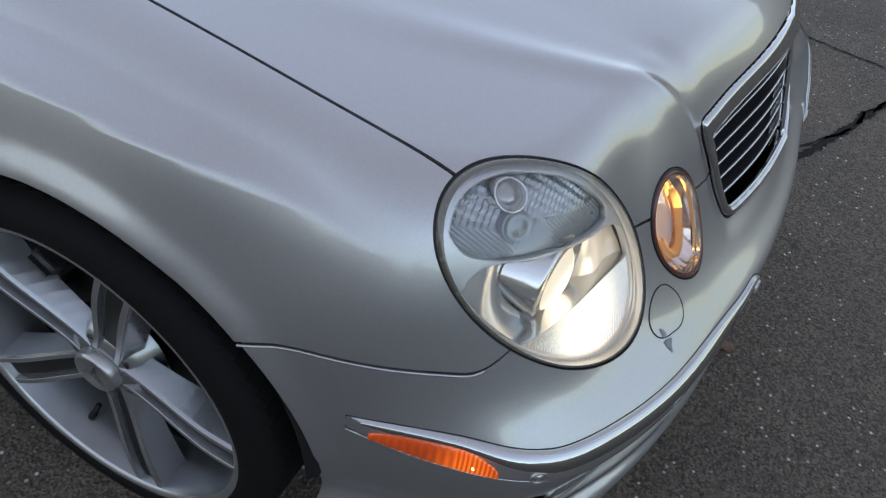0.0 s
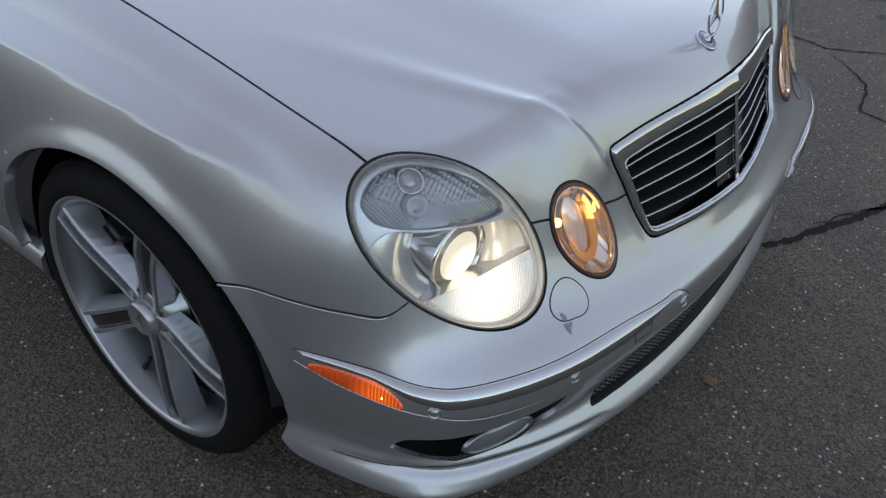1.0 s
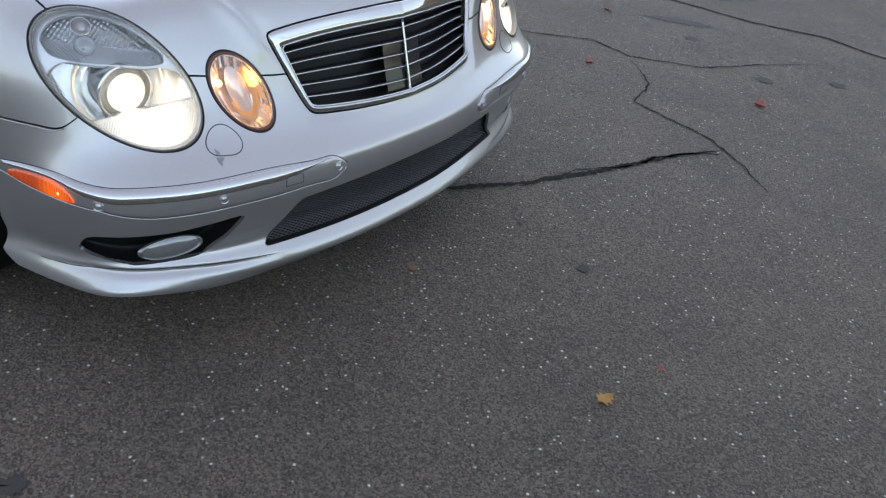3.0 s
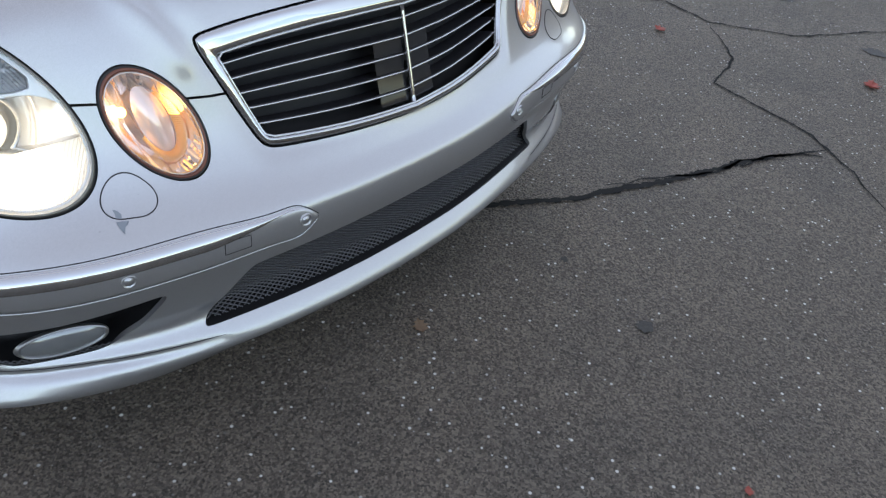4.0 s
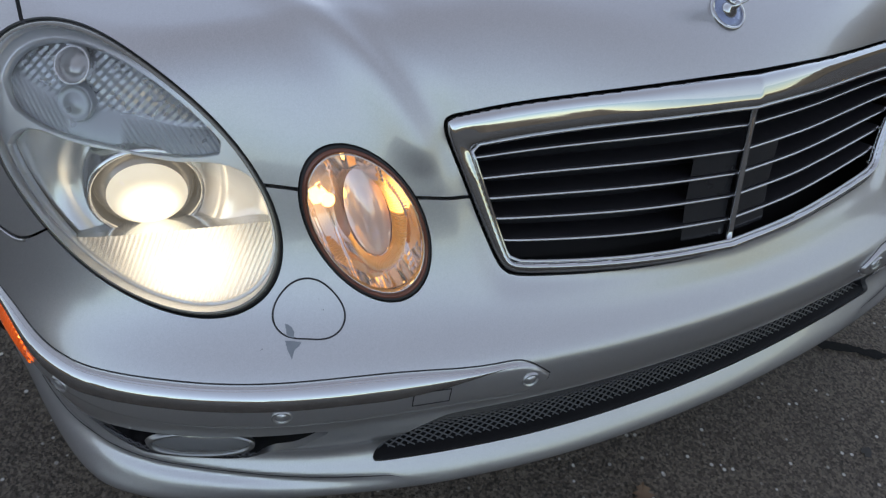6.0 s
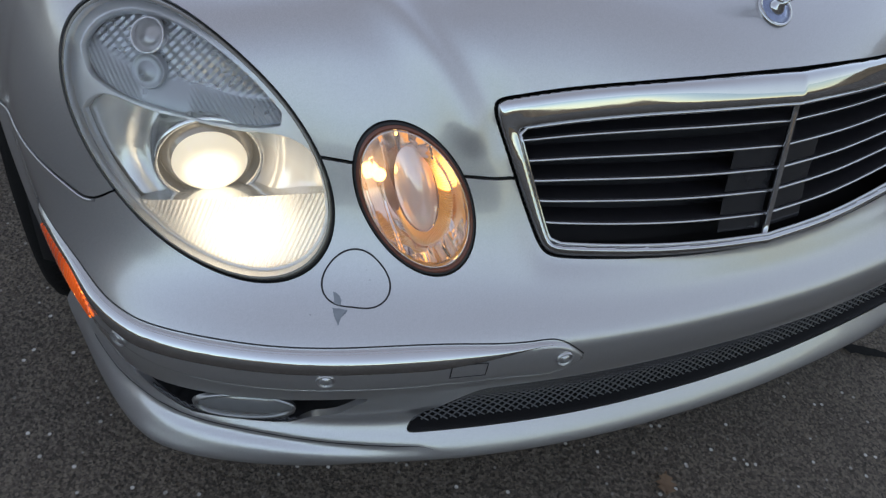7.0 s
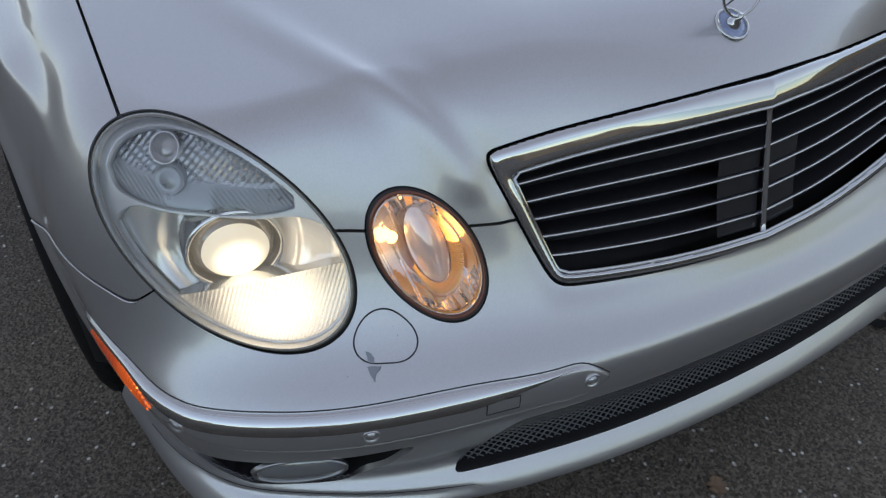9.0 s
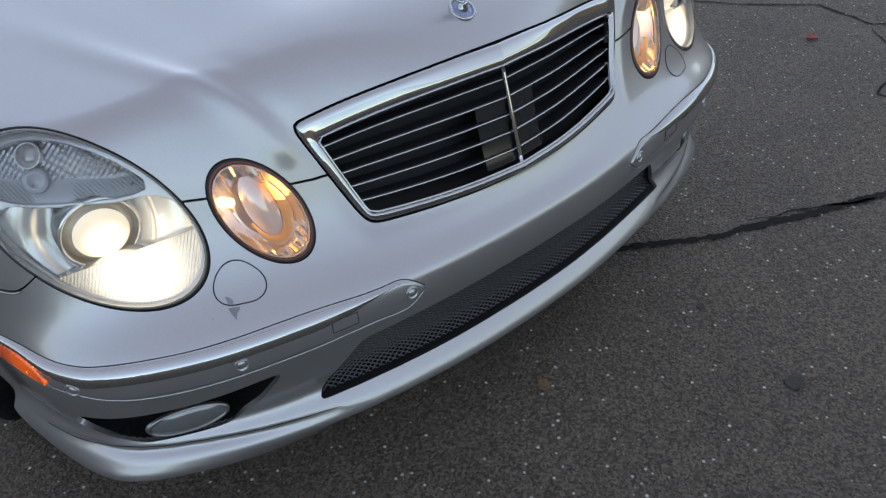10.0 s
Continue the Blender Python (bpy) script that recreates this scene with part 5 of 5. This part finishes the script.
# raised moulding along the fender and the door
def side_moulding(s, turn):
    for y0, y1 in ((1.108, 1.281), (1.294, 2.38)):
        y = np.linspace(y0, y1, 40)
        tip = ease(y, 1.108, 1.15)
        rows = []
        for up, lift in ((-1.0, -0.001), (-0.9, 0.006), (-0.3, 0.009), (0.5, 0.009), (0.9, 0.006), (1.0, -0.001)):
            z = 0.512 + 0.10 * (1.15 - np.minimum(y, 1.15)) * -1 + 0.022 * up * (0.25 + 0.75 * tip)
            start = np.stack([np.full(40, -1.25), y, z], 1)
            rows.append(onto(start, np.broadcast_to(np.array((1.0, 0, 0)), start.shape), 0.8) - np.outer(lift * (0.4 + 0.6 * tip), (1, 0, 0)))
        moulding = shaped("side_moulding", s(np.vstack(rows)), turn(grid_faces(6, 40)), PAINT, car, "silver rubbing strip with a bright upper edge")
        v, f = sweep(rows[4], 0.0026, 6)
        shaped("bright_edge", s(v), turn(f), CHROME, moulding, "thin chrome edge")


both_sides(side_moulding)

# chrome badge on each fender: bars in the place of its letters
def fender_badge(s, turn):
    root = new("fender_badge")
    root.parent = car
    tagged(root, "small chrome badge on the fender")
    for k in range(5):
        y, z = 1.062 + 0.019 * k, 0.626 + 0.002 * k
        p = onto(np.array([[-1.2, y, z]]), np.array([[1.0, 0, 0]]), 0.6)[0]
        bm = bmesh.new()
        bmesh.ops.create_cube(bm, size=1, matrix=Matrix.Translation((0, 0, 0)) @ Matrix.Diagonal((0.003, 0.013, 0.011, 1)))
        v = np.array([tuple(q.co) for q in bm.verts]) + p
        f = [tuple(q.index for q in g.verts) for g in bm.faces]
        bm.free()
        shaped("badge_bar", s(v), turn(f), CHROME, root, flat=True)


both_sides(fender_badge)


# ---- cracks in the asphalt and what lies on it ----
def crack(points, width, seed):
    rng = random.Random(seed)
    pts = [Vector((x, y, 0)) for x, y in points]
    line = []
    for a, b in zip(pts, pts[1:]):
        k = max(2, int((b - a).length / 0.012))
        line += [a.lerp(b, i / k) for i in range(k)]
    line.append(pts[-1])
    v, f = [], []
    n = len(line)
    for i, p in enumerate(line):
        d = (line[min(i + 1, n - 1)] - line[max(i - 1, 0)]).normalized()
        s = Vector((-d.y, d.x, 0))
        wob = 0.012 * noise.noise(Vector((p.x * 14, p.y * 14, seed)))
        w = width * (0.55 + 0.9 * rng.random()) * (1 + 0.6 * noise.noise(Vector((p.x * 9, p.y * 9, seed + 3)))) * min(1, 4 * i / n + 0.2, 4 * (n - 1 - i) / n + 0.2)
        v += [p + s * (wob + w), p + s * (wob - w)]
        if i:
            f.append((2 * i - 2, 2 * i - 1, 2 * i + 1, 2 * i))
    ob = shaped("crack", [(q.x, q.y, 0.0035) for q in v], f, TAR, None, flat=True)
    return tagged(ob, "dark filled crack in the asphalt", "crack", kind="structure")


def leaf(x, y, size, turn, material, label):
    bm = bmesh.new()
    rng = random.Random(int(1000 * (x + 5)))
    n = 9
    rows = []
    for i in range(n):
        t = i / (n - 1)
        w = size * 0.34 * math.sin(math.pi * t ** 0.8) * (1 + 0.35 * (-1) ** i * (0 < i < n - 1)) + 0.0006
        z = 0.002 + 0.25 * size * (t - 0.5) ** 2 + 0.002 * rng.random()
        rows.append([bm.verts.new((size * (t - 0.5), k * w, z + abs(k) * 0.16 * size * (0.4 + 0.6 * rng.random()))) for k in (-1, 0, 1)])
    for a, b in zip(rows, rows[1:]):
        bm.faces.new((a[0], b[0], b[1], a[1]))
        bm.faces.new((a[1], b[1], b[2], a[2]))
    ob = part("leaf", bm, material, None)
    ob.matrix_basis = pose(x, y, 0.001, 0, 0, turn)
    solid = ob.modifiers.new("thickness", "SOLIDIFY")
    solid.thickness = 0.0006
    return tagged(ob, label, "leaf", "fallen leaves")


leaf(-0.016, -0.094, 0.045, 60, LEAF_BROWN, "curled brown leaf on the asphalt")
leaf(-0.107, -0.777, 0.055, -20, LEAF_YELLOW, "dry yellow-brown leaf on the asphalt")
leaf(2.384, -0.460, 0.08, 10, LEAF_RED, "dull red leaf on the asphalt")
leaf(2.152, 0.400, 0.06, 70, LEAF_RED, "red leaf on the asphalt")


crack([(0.30, 0.22), (0.55, 0.055), (0.72, -0.06), (0.92, -0.15), (1.15, -0.255), (1.37, -0.34), (1.56, -0.44), (1.60, -0.51)], 0.012, 3)
crack([(0.85, -0.085), (1.02, -0.175), (1.20, -0.29), (1.34, -0.315), (1.48, -0.42)], 0.005, 13)
crack([(1.30, -0.33), (1.45, -0.375), (1.60, -0.47), (1.66, -0.50)], 0.006, 17)
crack([(2.41, 0.27), (2.15, 0.05), (1.84, 0.0), (1.78, -0.25), (1.73, -0.43), (1.58, -0.62), (1.41, -0.77)], 0.005, 5)
crack([(2.0, 1.4), (2.31, 0.81), (2.52, 0.56), (2.45, 0.29), (2.67, -0.06), (3.0, -0.24), (3.4, -0.5)], 0.0055, 7)
crack([(3.6, 1.6), (3.91, 0.74), (3.94, 0.04), (4.11, -0.41), (4.02, -0.74), (4.2, -1.6)], 0.014, 9)


def spot(x, y, size, seed):
    rng = random.Random(seed)
    n = 26
    v = [(x, y, 0.003)] + [(x + size * (0.6 + 0.6 * rng.random()) * math.cos(k * 2 * math.pi / n), y + size * (0.6 + 0.6 * rng.random()) * math.sin(k * 2 * math.pi / n), 0.003) for k in range(n)]
    ob = shaped("tar_spot", v, [(0, k + 1, (k + 1) % n + 1) for k in range(n)], STAIN, None, flat=True)
    return tagged(ob, "small dark tar spot on the asphalt", "tar spot", "tar spots", kind="structure")


for k, (x, y, size) in enumerate([(0.38, -0.47, 0.022), (-1.16, 0.01, 0.030), (2.8, -0.36, 0.05), (3.14, -0.69, 0.05), (3.15, 0.18, 0.05), (0.45, -0.19, 0.012), (4.37, 0.42, 0.09)]):
    spot(x, y, size, k)
def stain(x, y, long, short, turn, seed):
    """A dark oily stain, ragged along its edge."""
    rng = random.Random(seed)
    n = 60
    c, q = math.cos(radians(turn)), math.sin(radians(turn))
    v = [(x, y, 0.0022)]
    for k in range(n):
        a = k * 2 * math.pi / n
        r = 1 + 0.45 * noise.noise(Vector((2 * math.cos(a), 2 * math.sin(a), seed))) + 0.10 * rng.random()
        u, w = long * r * math.cos(a), short * r * math.sin(a)
        v.append((x + u * c - w * q, y + u * q + w * c, 0.0022))
    ob = shaped("oil_stain", v, [(0, k + 1, (k + 1) % n + 1) for k in range(n)], STAIN, None, flat=True)
    return tagged(ob, "dark oily stain soaked into the asphalt", "stain", "oil stains", kind="structure")


stain(4.42, 0.47, 0.30, 0.10, -38, 21)
stain(3.43, 0.38, 0.20, 0.05, -62, 22)
leaf(4.36, 0.50, 0.16, -30, LEAF_BROWN, "long dry leaf on an oil stain")
leaf(0.11, -0.84, 0.022, 30, LEAF_RED, "small torn red leaf on the asphalt")
leaf(3.19, 0.78, 0.07, 15, LEAF_BROWN, "brown leaf on the asphalt")


# ---- trees and low houses all round, out of view, seen in the chrome; they also cut low light ----
def skyline():
    n = 480
    v, f = [], []
    for k in range(n):
        a = 2 * math.pi * k / n
        r = 42 + 7 * noise.noise(Vector((3 * math.cos(a), 3 * math.sin(a), 2)))
        h = 5.0 + 2.6 * noise.noise(Vector((5 * math.cos(a), 5 * math.sin(a), 7))) + 1.2 * noise.noise(Vector((26 * math.cos(a), 26 * math.sin(a), 1)))
        # height set by direction, for what the nose and the grille surround mirror
        h *= 1 - 0.65 * max(0.0, math.cos(a - radians(318))) ** 2 + 1.6 * max(0.0, math.cos(a - radians(346))) ** 40
        for lo, hi, tall in HOUSES:
            if lo < math.degrees(a) < hi:
                r, h = 38, tall
        for rr, z in ((r, -0.02), (r + 0.4, h * 0.7), (r + 1.6, h), (r + 3, -0.02)):
            v.append((rr * math.cos(a), rr * math.sin(a), z))
    for k in range(n):
        q = (k + 1) % n
        for j in range(3):
            f.append((4 * k + j, 4 * q + j, 4 * q + j + 1, 4 * k + j + 1))
    ob = shaped("backdrop", v, f, HEDGE, None)
    return tagged(ob, "line of trees and houses round the street, tinted warm as if sunlit", "backdrop", kind="structure")


HOUSES = ((172, 197, 6.5), (206, 213, 6.0))
# the low sun's warm light is put into the far trees' colour
HEDGE = mottled(shader("warm_lit_trees", (0.29, 0.22, 0.155), 0.9), 0.6, 0.5, 0.1, 0.8, 3)
skyline()
